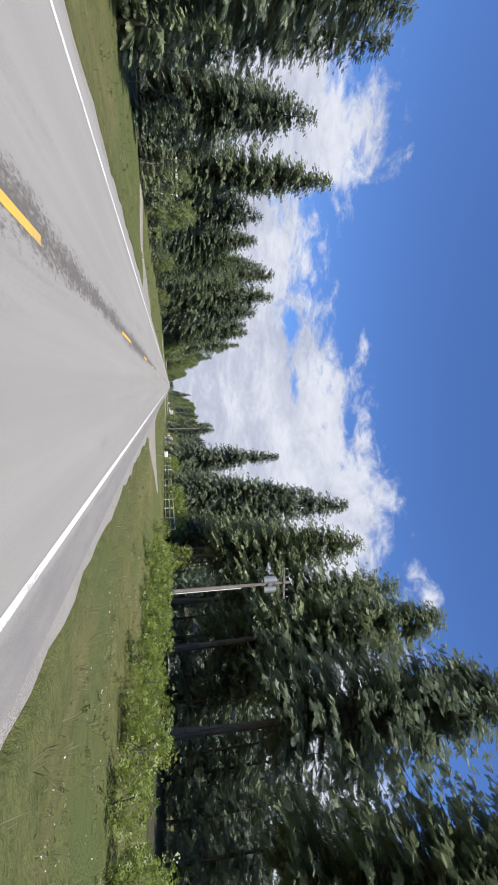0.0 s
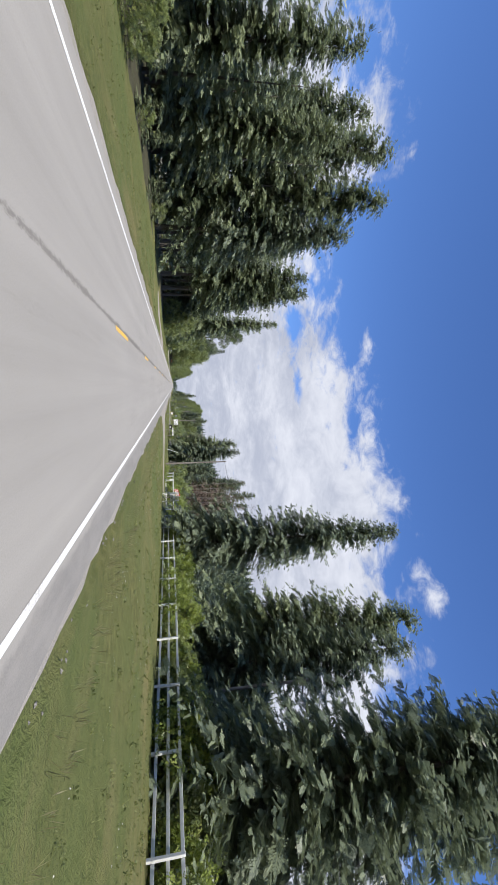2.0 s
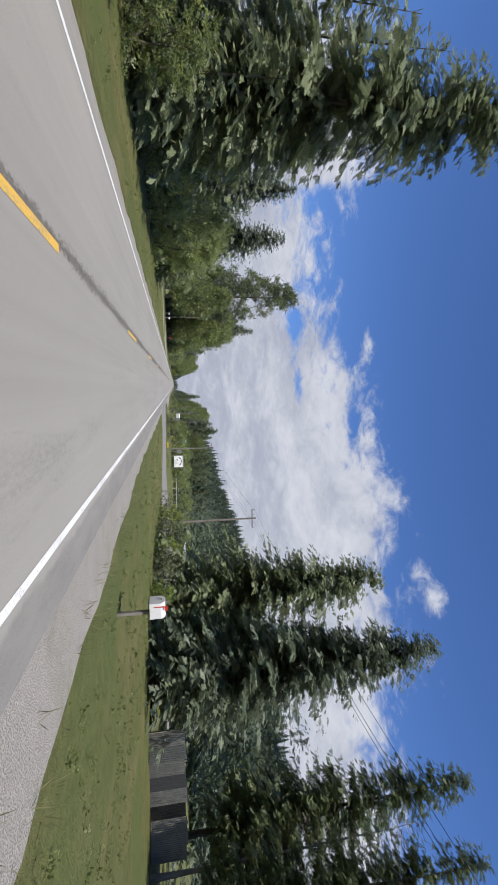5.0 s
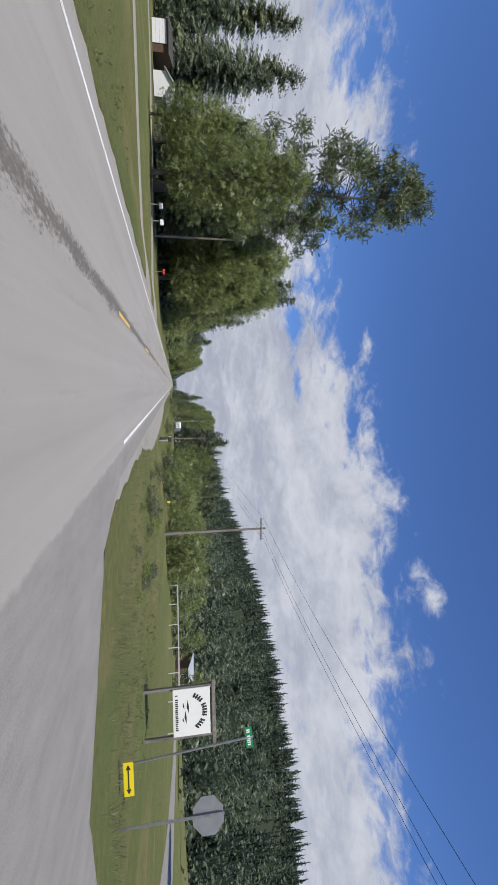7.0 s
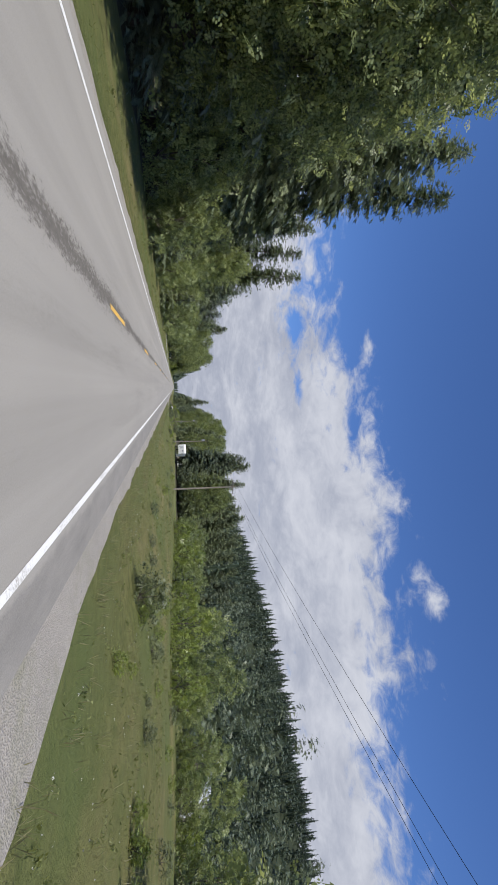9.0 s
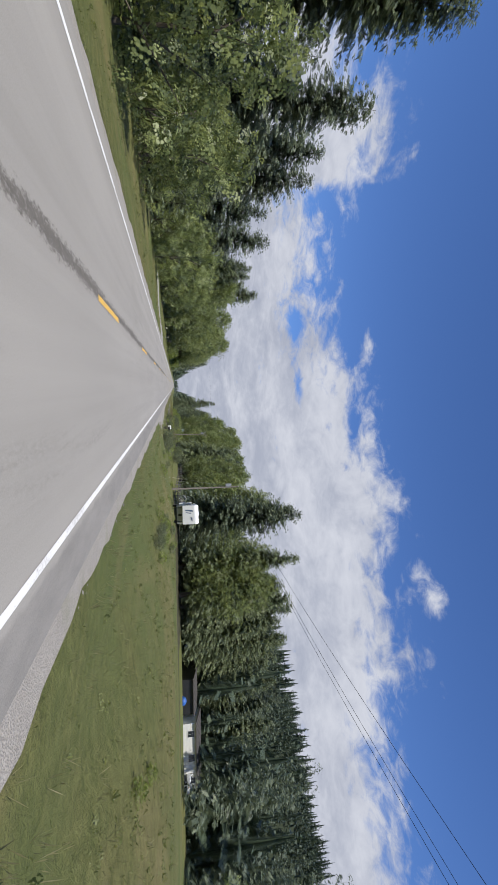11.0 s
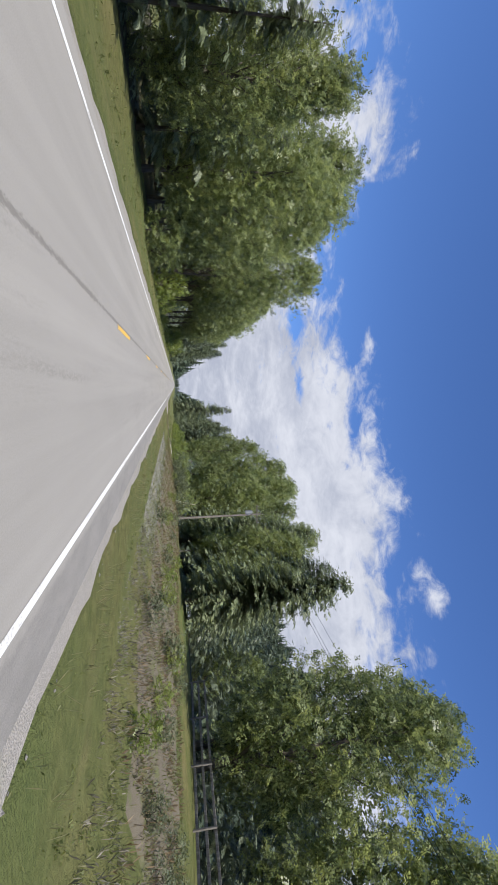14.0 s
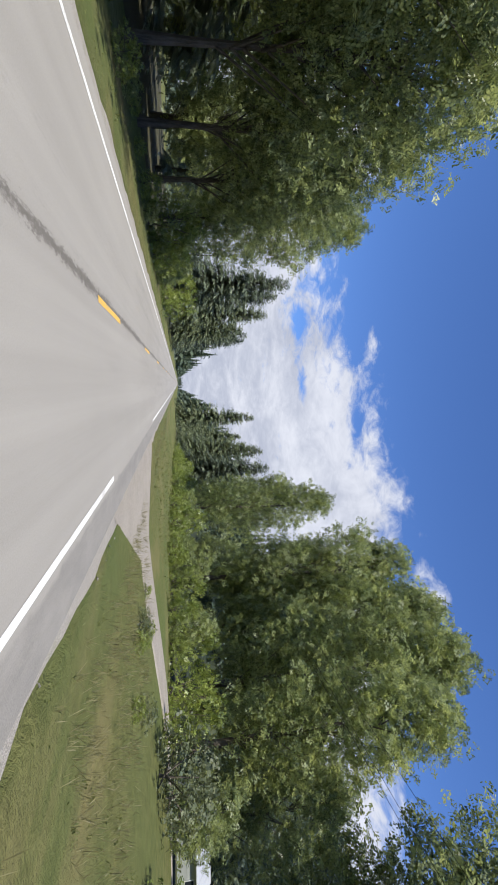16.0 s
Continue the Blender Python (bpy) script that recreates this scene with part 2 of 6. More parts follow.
def asphalt_material():
    m = Mat("sun_bleached_chip_seal")
    grain = m.noise(55, 5, 0.7)
    lanes = m.noise(0.9, 4, 0.6, (1.6, 0.03, 1))      # wheel tracks along the road
    spots = m.noise(0.35, 5, 0.6, (1, 0.35, 1))
    f = m.math("ADD", m.math("MULTIPLY", grain, 0.45), m.math("ADD", m.math("MULTIPLY", lanes, 0.35), m.math("MULTIPLY", spots, 0.2)))
    colour = m.mix(m.ramp(f, 0.3, 0.7), (0.219, 0.207, 0.184), (0.352, 0.334, 0.300))
    # the newer, darker strip of seal outside the edge line
    side = m.node("ShaderNodeSeparateXYZ", Vector=m.where()).outputs[0]
    strip_mask = m.ramp(m.math("ADD", side, m.math("MULTIPLY", m.noise(1.5, 4, 0.7), 0.3)), 2.36, 2.44, 0.0, 0.75)
    colour = m.mix(strip_mask, colour, m.mix(m.ramp(m.math("ADD", m.math("MULTIPLY", grain, 0.6), m.math("MULTIPLY", m.noise(2.2, 5, 0.7, (1, 0.3, 1)), 0.5)), 0.35, 0.75), (0.12, 0.115, 0.108), (0.28, 0.265, 0.24)))
    # old bare seal along the joint between the lanes, torn and patchy
    at = m.node("ShaderNodeSeparateXYZ", Vector=m.where()).outputs[0]
    off = m.math("ABSOLUTE", m.math("ADD", at, 1.66))
    torn = m.math("ADD", m.noise(0.8, 6, 0.75, (1, 0.16, 1)), m.math("MULTIPLY", m.noise(7, 4, 0.7, (1, 0.5, 1)), 0.35))
    # how far the joint has torn open, place by place along the road
    place = m.node("ShaderNodeSeparateXYZ", Vector=m.where()).outputs[1]
    worn = m.node("ShaderNodeValToRGB", Fac=m.math("DIVIDE", place, 530.0))
    stops = worn.color_ramp.elements
    for k, (y, w) in enumerate(SEAM):
        e = stops[0] if k == 0 else stops[-1] if k == len(SEAM) - 1 else stops.new(y / 530.0)
        e.position, e.color = y / 530.0, (w, w, w, 1)
    wide = worn.outputs[0]
    reach = m.math("MULTIPLY", wide, m.ramp(torn, 0.42, 0.95, 0.10, 1.05))
    core = m.math("SUBTRACT", 1.0, m.math("DIVIDE", off, m.math("ADD", reach, 0.02)))
    crumbs = m.math("ADD", m.math("MULTIPLY", core, 0.42), m.math("ADD", m.math("MULTIPLY", m.noise(16, 5, 0.78, (1, 0.4, 1)), 0.9), m.math("MULTIPLY", m.noise(2.2, 4, 0.7, (1, 0.3, 1)), 0.45)))
    bare = m.ramp(crumbs, 0.86, 1.02, 0.0, m.ramp(wide, 0.08, 0.40, 0.45, 0.92))
    colour = m.mix(bare, colour, m.mix(m.noise(9, 5, 0.75, (1, 0.5, 1)), (0.055, 0.050, 0.042), (0.175, 0.160, 0.138)))
    # oil drips and smears down the lanes
    drip = m.math("MULTIPLY", m.ramp(m.noise(0.6, 6, 0.7, (1.4, 0.12, 1), 0.4), 0.56, 0.70, 0.0, 0.45), m.ramp(m.noise(18, 3, 0.7, (1, 0.4, 1)), 0.38, 0.6))
    colour = m.mix(drip, colour, (0.13, 0.122, 0.108))
    m.bump(m.math("ADD", grain, m.math("MULTIPLY", bare, -0.5)), 0.5, 0.01)
    return m.done(colour, 0.85, 0.0, 0.3)


def grass_material():
    m = Mat("roadside_grass")
    patches = m.noise(0.12, 5, 0.6)
    tufts = m.noise(3.0, 6, 0.7)
    dry = m.ramp(m.noise(0.25, 5, 0.65, (1, 0.4, 1), 0.5), 0.50, 0.68)
    colour = m.mix(m.ramp(tufts, 0.3, 0.7), (0.070, 0.078, 0.024), (0.190, 0.185, 0.070))
    colour = m.mix(m.ramp(patches, 0.38, 0.62, 0.0, 0.8), colour, (0.100, 0.130, 0.042))
    colour = m.mix(m.math("MULTIPLY", dry, 0.65), colour, (0.22, 0.185, 0.085))
    m.bump(m.math("ADD", tufts, m.noise(14, 4, 0.7)), 0.9, 0.10)
    return m.done(colour, 0.9, 0.0, 0.15)


def gravel_material(name, dark, light, mossy=0.3):
    m = Mat(name)
    v = m.node("ShaderNodeTexVoronoi", Vector=m.where(), Scale=48.0)
    stones = m.math("ADD", m.math("MULTIPLY", v.outputs["Distance"], 0.9), m.math("MULTIPLY", m.noise(9, 5, 0.7), 0.5))
    colour = m.mix(m.ramp(m.math("ADD", m.math("MULTIPLY", stones, 0.6), m.math("MULTIPLY", m.noise(0.8, 5, 0.65), 0.45)), 0.25, 0.85), dark, light)
    colour = m.mix(m.ramp(m.noise(0.7, 5, 0.7), 0.52, 0.70, 0.0, mossy), colour, (0.13, 0.15, 0.05))
    m.bump(stones, 0.7, 0.03)
    return m.done(colour, 0.9, 0.0, 0.2)


def bark_material(name, dark, light):
    m = Mat(name)
    f = m.noise(7, 6, 0.7, (1, 1, 0.18))
    m.bump(f, 0.9, 0.03)
    return m.done(m.mix(m.ramp(f, 0.3, 0.7), dark, light), 0.9, 0.0, 0.15)


def paint_line(name, colour, under, worn):
    m = Mat(name)
    f = m.math("ADD", m.math("MULTIPLY", m.noise(22, 5, 0.75), 0.6), m.math("MULTIPLY", m.noise(2.5, 4, 0.6, (1, 0.3, 1)), 0.5))
    m.bump(m.noise(60, 3), 0.3, 0.004)
    return m.done(m.mix(m.ramp(f, worn, worn + 0.12), under, colour), 0.7, 0.0, 0.3)


ASPHALT = asphalt_material()
GRASS = grass_material()
GRAVEL = gravel_material("pale_gravel", (0.20, 0.186, 0.165), (0.36, 0.336, 0.30))
DIRT = gravel_material("dusty_gravel_drive", (0.185, 0.165, 0.14), (0.36, 0.328, 0.285), 0.2)
WHITE_LINE = paint_line("white_road_paint", (0.70, 0.70, 0.68), (0.36, 0.345, 0.31), 0.42)
YELLOW_LINE = paint_line("yellow_road_paint", (0.66, 0.40, 0.075), (0.32, 0.27, 0.17), 0.43)
# litter and moss; the shade under the trees is put into the colour
FOREST_FLOOR = gravel_material("shade_toned_needle_floor", (0.022, 0.024, 0.014), (0.075, 0.070, 0.042), 0.35)
NEEDLES = leafy("fir_needles", (0.067, 0.094, 0.056), (0.30, 0.345, 0.185), 0.34, 0.5, 12, 0.0, 0.78)
NEEDLES_BLUE = leafy("spruce_needles", (0.06, 0.087, 0.06), (0.265, 0.31, 0.195), 0.34, 0.5, 12, 0.0, 0.78)
NEEDLES_PINE = leafy("pine_needles", (0.040, 0.064, 0.022), (0.200, 0.24, 0.110), 0.25, 0.5, 7, 0.0, 0.66)
DEAD_TWIGS = leafy("dead_twigs", (0.07, 0.05, 0.04), (0.20, 0.145, 0.11), 0.05, 0.9, 5, 0.0, 0.4)
LEAVES = leafy("broad_leaves", (0.075, 0.110, 0.046), (0.340, 0.400, 0.160), 0.54, 0.45, 0, 6.2, 0.48)
LEAVES_LIGHT = leafy("bright_shrub_leaves", (0.095, 0.145, 0.028), (0.30, 0.36, 0.090), 0.45, 0.40, 0, 4.4, 0.48)
LEAVES_DULL = leafy("grey_green_leaves", (0.06, 0.08, 0.04), (0.18, 0.21, 0.11), 0.3, 0.6, 0, 3.2, 0.43)
HILL_NEEDLES = leafy("far_wood_needles", (0.024, 0.044, 0.026), (0.080, 0.112, 0.066), 0.1, 0.6, 5, 0.0, 0.86)
# near-black hill ground: the shade between its trees is put into the colour
HILL_FLOOR = gravel_material("shade_coloured_hill_ground", (0.012, 0.018, 0.010), (0.036, 0.046, 0.024), 0.0)
BARK = bark_material("rough_grey_bark", (0.05, 0.042, 0.035), (0.17, 0.15, 0.125))
BARK_PALE = bark_material("pale_bark", (0.13, 0.12, 0.10), (0.36, 0.34, 0.30))
GRASS_BLADE = leafy("grass_blades", (0.17, 0.19, 0.062), (0.30, 0.315, 0.125), 0.6)
STRAW = leafy("seeding_grass", (0.27, 0.25, 0.12), (0.46, 0.42, 0.24), 0.6)
PETAL = leafy("white_petals", (0.55, 0.55, 0.50), (0.8, 0.8, 0.76), 0.3)
STAND_WOOD = bark_material("pale_weathered_boards", (0.32, 0.29, 0.25), (0.62, 0.58, 0.51))
POLE_WOOD = bark_material("weathered_pole_wood", (0.12, 0.10, 0.085), (0.33, 0.30, 0.265))
FENCE_WHITE = plain("white_fence_paint", (0.74, 0.74, 0.71), 0.6, 0, 9, 0.2)
OLD_WOOD = bark_material("grey_old_wood", (0.10, 0.09, 0.08), (0.30, 0.275, 0.245))
STEEL = plain("galvanised_steel", (0.42, 0.43, 0.44), 0.45, 0.8, 8, 0.25)
DARK_STEEL = plain("dark_painted_steel", (0.035, 0.036, 0.038), 0.5, 0.2, 8, 0.3)
WHITE_PAINT = plain("white_enamel", (0.78, 0.78, 0.77), 0.4, 0, 5, 0.1)

# ------------------------------------------------------------ helpers for meshes
def part(name, bm, material, parent=None, label=""):
    """Links a bmesh as one mesh object, under a thing where there is one."""
    me = bpy.data.meshes.new(name)
    bm.to_mesh(me)
    bm.free()
    me.materials.append(material)
    ob = new(name, me)
    if parent is not None:
        ob.parent = parent
    if label:
        tagged(ob, label)
    return ob


def sheet(name, verts, faces, material, parent=None, label=""):
    me = bpy.data.meshes.new(name)
    me.from_pydata(verts, [], faces)
    me.materials.append(material)
    ob = new(name, me)
    if parent is not None:
        ob.parent = parent
    if label:
        tagged(ob, label)
    return ob


def quads(name, corners, material, parent=None, label=""):
    """Many loose four-cornered blades: corners is an array (n, 4, 3)."""
    n = len(corners)
    me = bpy.data.meshes.new(name)
    me.vertices.add(4 * n)
    me.vertices.foreach_set("co", np.ascontiguousarray(corners, dtype=np.float32).reshape(-1))
    me.loops.add(4 * n)
    me.loops.foreach_set("vertex_index", np.arange(4 * n, dtype=np.int32))
    me.polygons.add(n)
    me.polygons.foreach_set("loop_start", np.arange(0, 4 * n, 4, dtype=np.int32))
    me.update(calc_edges=True)
    spread = me.uv_layers.new(name="spread")            # along the blade from 0 to 1, across it from -1 to 1
    spread.data.foreach_set("uv", np.tile(np.array([0, 0, -1, 0.55, 0, 1, 1, 0.55], dtype=np.float32), n))
    me.materials.append(material)
    ob = new(name, me)
    if parent is not None:
        ob.parent = parent
    if label:
        tagged(ob, label)
    return ob


def thing(name, x, y, z, turn, label, category, group=""):
    ob = new(name)
    ob.empty_display_size = 0.2
    ob.matrix_basis = pose(x, y, z, 0, 0, turn)
    return tagged(ob, label, category, group)


def box(bm, x0, x1, y0, y1, z0, z1, bevel=0.0):
    made = bmesh.ops.create_cube(bm, size=1.0, matrix=Matrix.LocRotScale(((x0 + x1) / 2, (y0 + y1) / 2, (z0 + z1) / 2), None, (x1 - x0, y1 - y0, z1 - z0)))
    if bevel > 0:
        edges = list({e for v in made["verts"] for e in v.link_edges})
        bmesh.ops.bevel(bm, geom=edges, offset=bevel, segments=1, affect="EDGES")
    return bm


def boxed(x0, x1, y0, y1, z0, z1, bevel=0.0):
    return box(bmesh.new(), x0, x1, y0, y1, z0, z1, bevel)


def rod(bm, a, b, r0, r1=None, sides=8):
    """A tapered round bar from a to b."""
    a, b = Vector(a), Vector(b)
    r1 = r0 if r1 is None else r1
    turn = (b - a).to_track_quat("Z", "Y").to_matrix().to_4x4()
    m = Matrix.Translation((a + b) / 2) @ turn
    bmesh.ops.create_cone(bm, cap_ends=True, segments=sides, radius1=r0, radius2=r1, depth=(b - a).length, matrix=m)
    return bm


def rodded(a, b, r0, r1=None, sides=8):
    return rod(bmesh.new(), a, b, r0, r1, sides)


# ------------------------------------------------------------ ground and road
def ease(x, a, b):
    k = np.clip((np.asarray(x, dtype=float) - a) / (b - a), 0, 1)
    return k * k * (3 - 2 * k)


def ground_height(x, y):
    """The lie of the land beside the road, whose surface is at 0."""
    x, y = np.asarray(x, dtype=float), np.asarray(y, dtype=float)
    shelf = np.interp(y, [-100, 30, 50, 60, 70, 78, 95, 115, 190, 225, 262, 300, 340, 365, 390, 400, 415, 435, 452, 495, 508, 520, 545, 700], [0.1, 0.32, 0.40, 0.16, 0.11, 0.02, -0.17, -0.40, -0.45, -0.15, 0.25, 0.62, 0.9, 1.22, 1.25, 0.92, 0.75, 0.92, 1.25, 1.35, 1.0, 0.75, 0.35, 0.35])
    ditch = 1.0
    for a, b in ((27, 44), (113, 133), (203, 234), (508, 528)):
        ditch = ditch * (1 - ease(y, a - 4, a + 2) * (1 - ease(y, b - 2, b + 4)))
    right = ease(x, 5.5, 16) * shelf - 0.22 * ditch * np.exp(-((x - 6.6) / 1.7) ** 2)
    right = right + 0.9 * ease(x, 17, 25) * ease(y, 404, 424) * (1 - ease(y, 480, 505))
    left = -0.30 * ease(-x, 6.3, 10.5)
    z = np.where(x > -1.5, right, left) + 0.05 * np.sin(x * 0.31 + y * 0.07) * np.sin(y * 0.11 - x * 0.05) * ease(np.abs(x + 1.5), 7, 16)
    rise = 8.0 * ease(np.hypot(x, 0), 120, 500)
    z = z + rise * (np.abs(x) > 120)
    return np.where((x > -5.95) & (x < 3.35), -0.10, z - 0.03)


def gz(x, y):
    return float(ground_height(x, y))


def build_ground():
    xs = np.concatenate([-np.geomspace(2400, 60, 22), np.linspace(-55, -13, 22), np.linspace(-12, -6.0, 13), [-5.94, -1.5, 3.34], np.linspace(3.4, 12, 18), np.linspace(13, 55, 22), np.geomspace(60, 2400, 22)])
    ys = np.concatenate([-np.geomspace(400, 22, 8), np.arange(-16, 620, 4.0), np.geomspace(625, 3800, 26)])
    X, Y = np.meshgrid(xs, ys)
    Z = ground_height(X, Y)
    n = len(xs)
    verts = np.stack([X, Y, Z], -1).reshape(-1, 3).tolist()
    faces = [(r * n + c, r * n + c + 1, r * n + n + c + 1, r * n + n + c) for r in range(len(ys) - 1) for c in range(n - 1)]
    ob = sheet("ground", verts, faces, GRASS)
    for p in ob.data.polygons:
        p.use_smooth = True
    return tagged(ob, "green and straw-coloured roadside grass with dry patches", "ground", kind="structure")


def strip(name, x0, x1, y0, y1, z, material, label, step=6.0, wobble=(0.0, 0.0), thick=0.12, category="road"):
    """A laid band along the road with real edges; wobble frays its two edges."""
    n = max(2, int((y1 - y0) / step))
    verts, faces = [], []
    rng = random.Random(int(abs(x0 * 100) + abs(y0) * 7))
    for k in range(n + 1):
        y = y0 + (y1 - y0) * k / n
        a = x0 + rng.uniform(-1, 1) * wobble[0]
        b = x1 + rng.uniform(-1, 1) * wobble[1]
        verts += [(a, y, z - thick), (a, y, z), (b, y, z), (b, y, z - thick)]
    for k in range(n):
        i = 4 * k
        for c in range(3):
            faces.append((i + c, i + 4 + c, i + 5 + c, i + 1 + c))
    faces += [(0, 1, 2, 3), (4 * n + 3, 4 * n + 2, 4 * n + 1, 4 * n)]
    return tagged(sheet(name, verts, faces, material), label, category, kind="structure")


LEFT, MIDDLE, RIGHT, FAR = -5.02, -1.58, 2.09, 2600.0
build_ground()
strip("road", -5.5, 2.88, -60, FAR, 0.0, ASPHALT, "sun-bleached grey two-lane asphalt road with a torn centre seam", 8.0, (0.05, 0.05))


def shoulder(name, inner, edge, material, label, y0=-60, y1=1500):
    """A gravel band whose outer edge wanders and widens at the turn-offs; edge: places along the road and sideways."""
    rng = random.Random(9)
    ys, verts, faces = [], [], []
    y = y0
    while y < y1:
        ys.append(y)
        y += 0.7 if y < 620 else 12
    sign = 1 if inner > 0 else -1
    for y in ys:
        out = float(np.interp(y, [e[0] for e in edge], [e[1] for e in edge])) + (0.06 * math.sin(y * 1.3) + 0.05 * math.sin(y * 3.1 + 1) + rng.uniform(-0.05, 0.06)) * sign
        low = min(gz(out, y), -0.02) - 0.1
        verts += [(inner, y, -0.012), ((inner + out) / 2, y, -0.016), (out, y, -0.022), (out + 0.05 * sign, y, low)]
    for k in range(len(ys) - 1):
        for c in range(3):
            f = (4 * k + c, 4 * k + c + 1, 4 * k + c + 5, 4 * k + c + 4)
            faces.append(f if sign > 0 else f[::-1])
    return tagged(sheet(name, verts, faces, material), label, "shoulder", kind="structure")


def apron(name, corners, material, label, cells=36, fray=0.05, lift=0.05, category="driveway"):
    """A turn-off laid over the ground between four corners."""
    rng = random.Random(len(label))
    a, b, c, d = (Vector((*p, 0)) for p in corners)
    verts, faces = [], []
    for i in range(cells + 1):
        for j in range(cells + 1):
            u, v = i / cells, j / cells
            p = (a * (1 - u) + b * u) * (1 - v) + (d * (1 - u) + c * u) * v
            if i in (0, cells) or j in (0, cells):
                p += Vector((rng.uniform(-fray, fray), rng.uniform(-fray, fray), 0))
            z = gz(p.x, p.y) + (-0.04 if j in (0, cells) else lift) if not -5.96 < p.x < 3.36 else -0.004
            verts.append((p.x, p.y, z))
    n = cells + 1
    for i in range(cells):
        for j in range(cells):
            faces.append((i * n + j, i * n + n + j, i * n + n + j + 1, i * n + j + 1))
    ob = sheet(name, verts, faces, material)
    for p in ob.data.polygons:
        p.use_smooth = True
    return tagged(ob, label, category, kind="structure")



def lane(name, near, far, material, label, across=16):
    """A turn-off between two bending edges."""
    rng = random.Random(len(label))
    along = 8
    verts, faces = [], []
    rows = (len(near) - 1) * along
    for r in range(rows + 1):
        k = min(r // along, len(near) - 2)
        u = r / along - k
        a, b = (Vector((*e[k], 0)).lerp(Vector((*e[k + 1], 0)), u) for e in (near, far))
        ends = []
        for p, e in ((a, near), (b, far)):
            room = min(0.03, 0.1 * math.dist(e[k], e[k + 1]) / along)
            ends.append(p + Vector((rng.uniform(-room, room), rng.uniform(-room, room), 0)))
        a, b = ends
        for c in range(across + 1):
            p = a.lerp(b, c / across)
            inside = 0 < c < across
            verts.append((p.x, p.y, gz(p.x, p.y) + (0.05 if inside else -0.03) if not -5.96 < p.x < 3.36 else -0.004 if inside else -0.03))
    n = across + 1
    faces = [(r * n + c, r * n + n + c, r * n + n + c + 1, r * n + c + 1) for r in range(rows) for c in range(across)]
    ob = sheet(name, verts, faces, material)
    for p in ob.data.polygons:
        p.use_smooth = True
    return tagged(ob, label, "driveway", kind="structure")


RIGHT_EDGE = [(-60, 3.2), (20, 3.2), (27, 3.3), (31, 3.6), (40, 3.5), (45.5, 3.2), (52, 2.98), (110, 2.98), (114, 3.35), (130, 4.2), (134, 4.4), (160, 4.4), (176, 3.5), (204, 3.3), (209, 3.5), (228, 3.5), (233, 3.3), (240, 3.4), (250, 4.8), (266, 5.0), (283, 4.4), (292, 3.4), (385, 3.4), (393, 4.7), (404, 4.4), (412, 3.4), (505, 3.1), (520, 3.6), (530, 3.1), (1500, 3.1)]
LEFT_EDGE = [(-60, -5.85), (400, -5.85), (404, -6.2), (409, -6.0), (414, -5.85), (1500, -5.85)]
shoulder("shoulder_right", 2.80, RIGHT_EDGE, GRAVEL, "crumbling pale gravel shoulder beside the asphalt")
shoulder("shoulder_left", -5.45, LEFT_EDGE, GRAVEL, "narrow pale gravel shoulder beside the asphalt")
lane("driveway_1", [(2.9, 28.2), (4.4, 29.8), (5.6, 32.5), (7.0, 35.5), (9.4, 38.4)], [(2.9, 44.0), (3.4, 41.2), (4.6, 40.2), (6.5, 39.9), (9.6, 39.6)], DIRT, "wide dusty gravel turn-off between grass verges")
lane("driveway_2", [(2.9, 114.2), (4.1, 117.0), (6.1, 119.7), (8.2, 121.3), (11.6, 122.5), (15, 123.3)], [(2.9, 134), (4.7, 131.2), (6.2, 127.8), (8.7, 126.6), (11, 125.7), (15, 124.7)], DIRT, "pale gravel driveway leading to a white fence")
lane("side_road", [(2.4, 210), (9, 208), (14, 207), (22, 207), (40, 204), (70, 204)], [(2.4, 233.5), (3.6, 228.6), (7.1, 226.0), (12.2, 227.3), (18.2, 230.4), (40, 229)], ASPHALT, "grey asphalt side road joining the highway", 64)
lane("side_lane", [(21, 224), (27, 228.4), (34, 236), (46, 252), (55, 270), (72, 316)], [(18.0, 230.5), (21.2, 232.9), (26.7, 238.9), (38.7, 254.3), (47.8, 271.8), (65, 318)], ASPHALT, "grey asphalt lane leading off beyond a grass island", 24)
apron("driveway_3", [(2.5, 510.5), (6.5, 517.5), (6.8, 521), (2.4, 527)], DIRT, "pale driveway curving away through tall grass")
apron("driveway_9", [(6.4, 517.4), (30, 518.9), (30, 520.4), (6.8, 521)], DIRT, "narrow pale lane through tall grass")
lane("driveway_4", [(-5.4, 27.3), (-6.6, 28.8), (-8.0, 30.7), (-9.6, 32.0), (-14, 33.5)], [(-5.4, 41.0), (-6.2, 38.4), (-6.9, 35.6), (-8.6, 34.3), (-14, 36.2)], DIRT, "dusty driveway crossing the verge")
lane("driveway_5", [(-5.4, 119.3), (-6.1, 120.8), (-9.6, 123.5), (-13, 126.2)], [(-5.4, 134.4), (-8.1, 133.1), (-10.6, 130.2), (-13.5, 128.2)], DIRT, "pale gravel pull-off beside the road")
lane("driveway_6", [(-5.4, 247.6), (-8.2, 249.6), (-14, 248.9), (-26, 248.4), (-48, 248.0)], [(-5.4, 255.0), (-8.2, 252.0), (-14, 250.6), (-26, 250.4), (-48, 250.2)], DIRT, "pale lane crossing a mown lawn")
lane("driveway_7", [(-5.4, 258.5), (-10, 263.6), (-15, 267.8), (-21, 271.8), (-32, 275.4), (-52, 277.0)], [(-5.4, 265.5), (-9.6, 267.2), (-14.5, 270.8), (-20.5, 274.6), (-32, 278.4), (-52, 280.2)], DIRT, "pale lane along the edge of the trees")
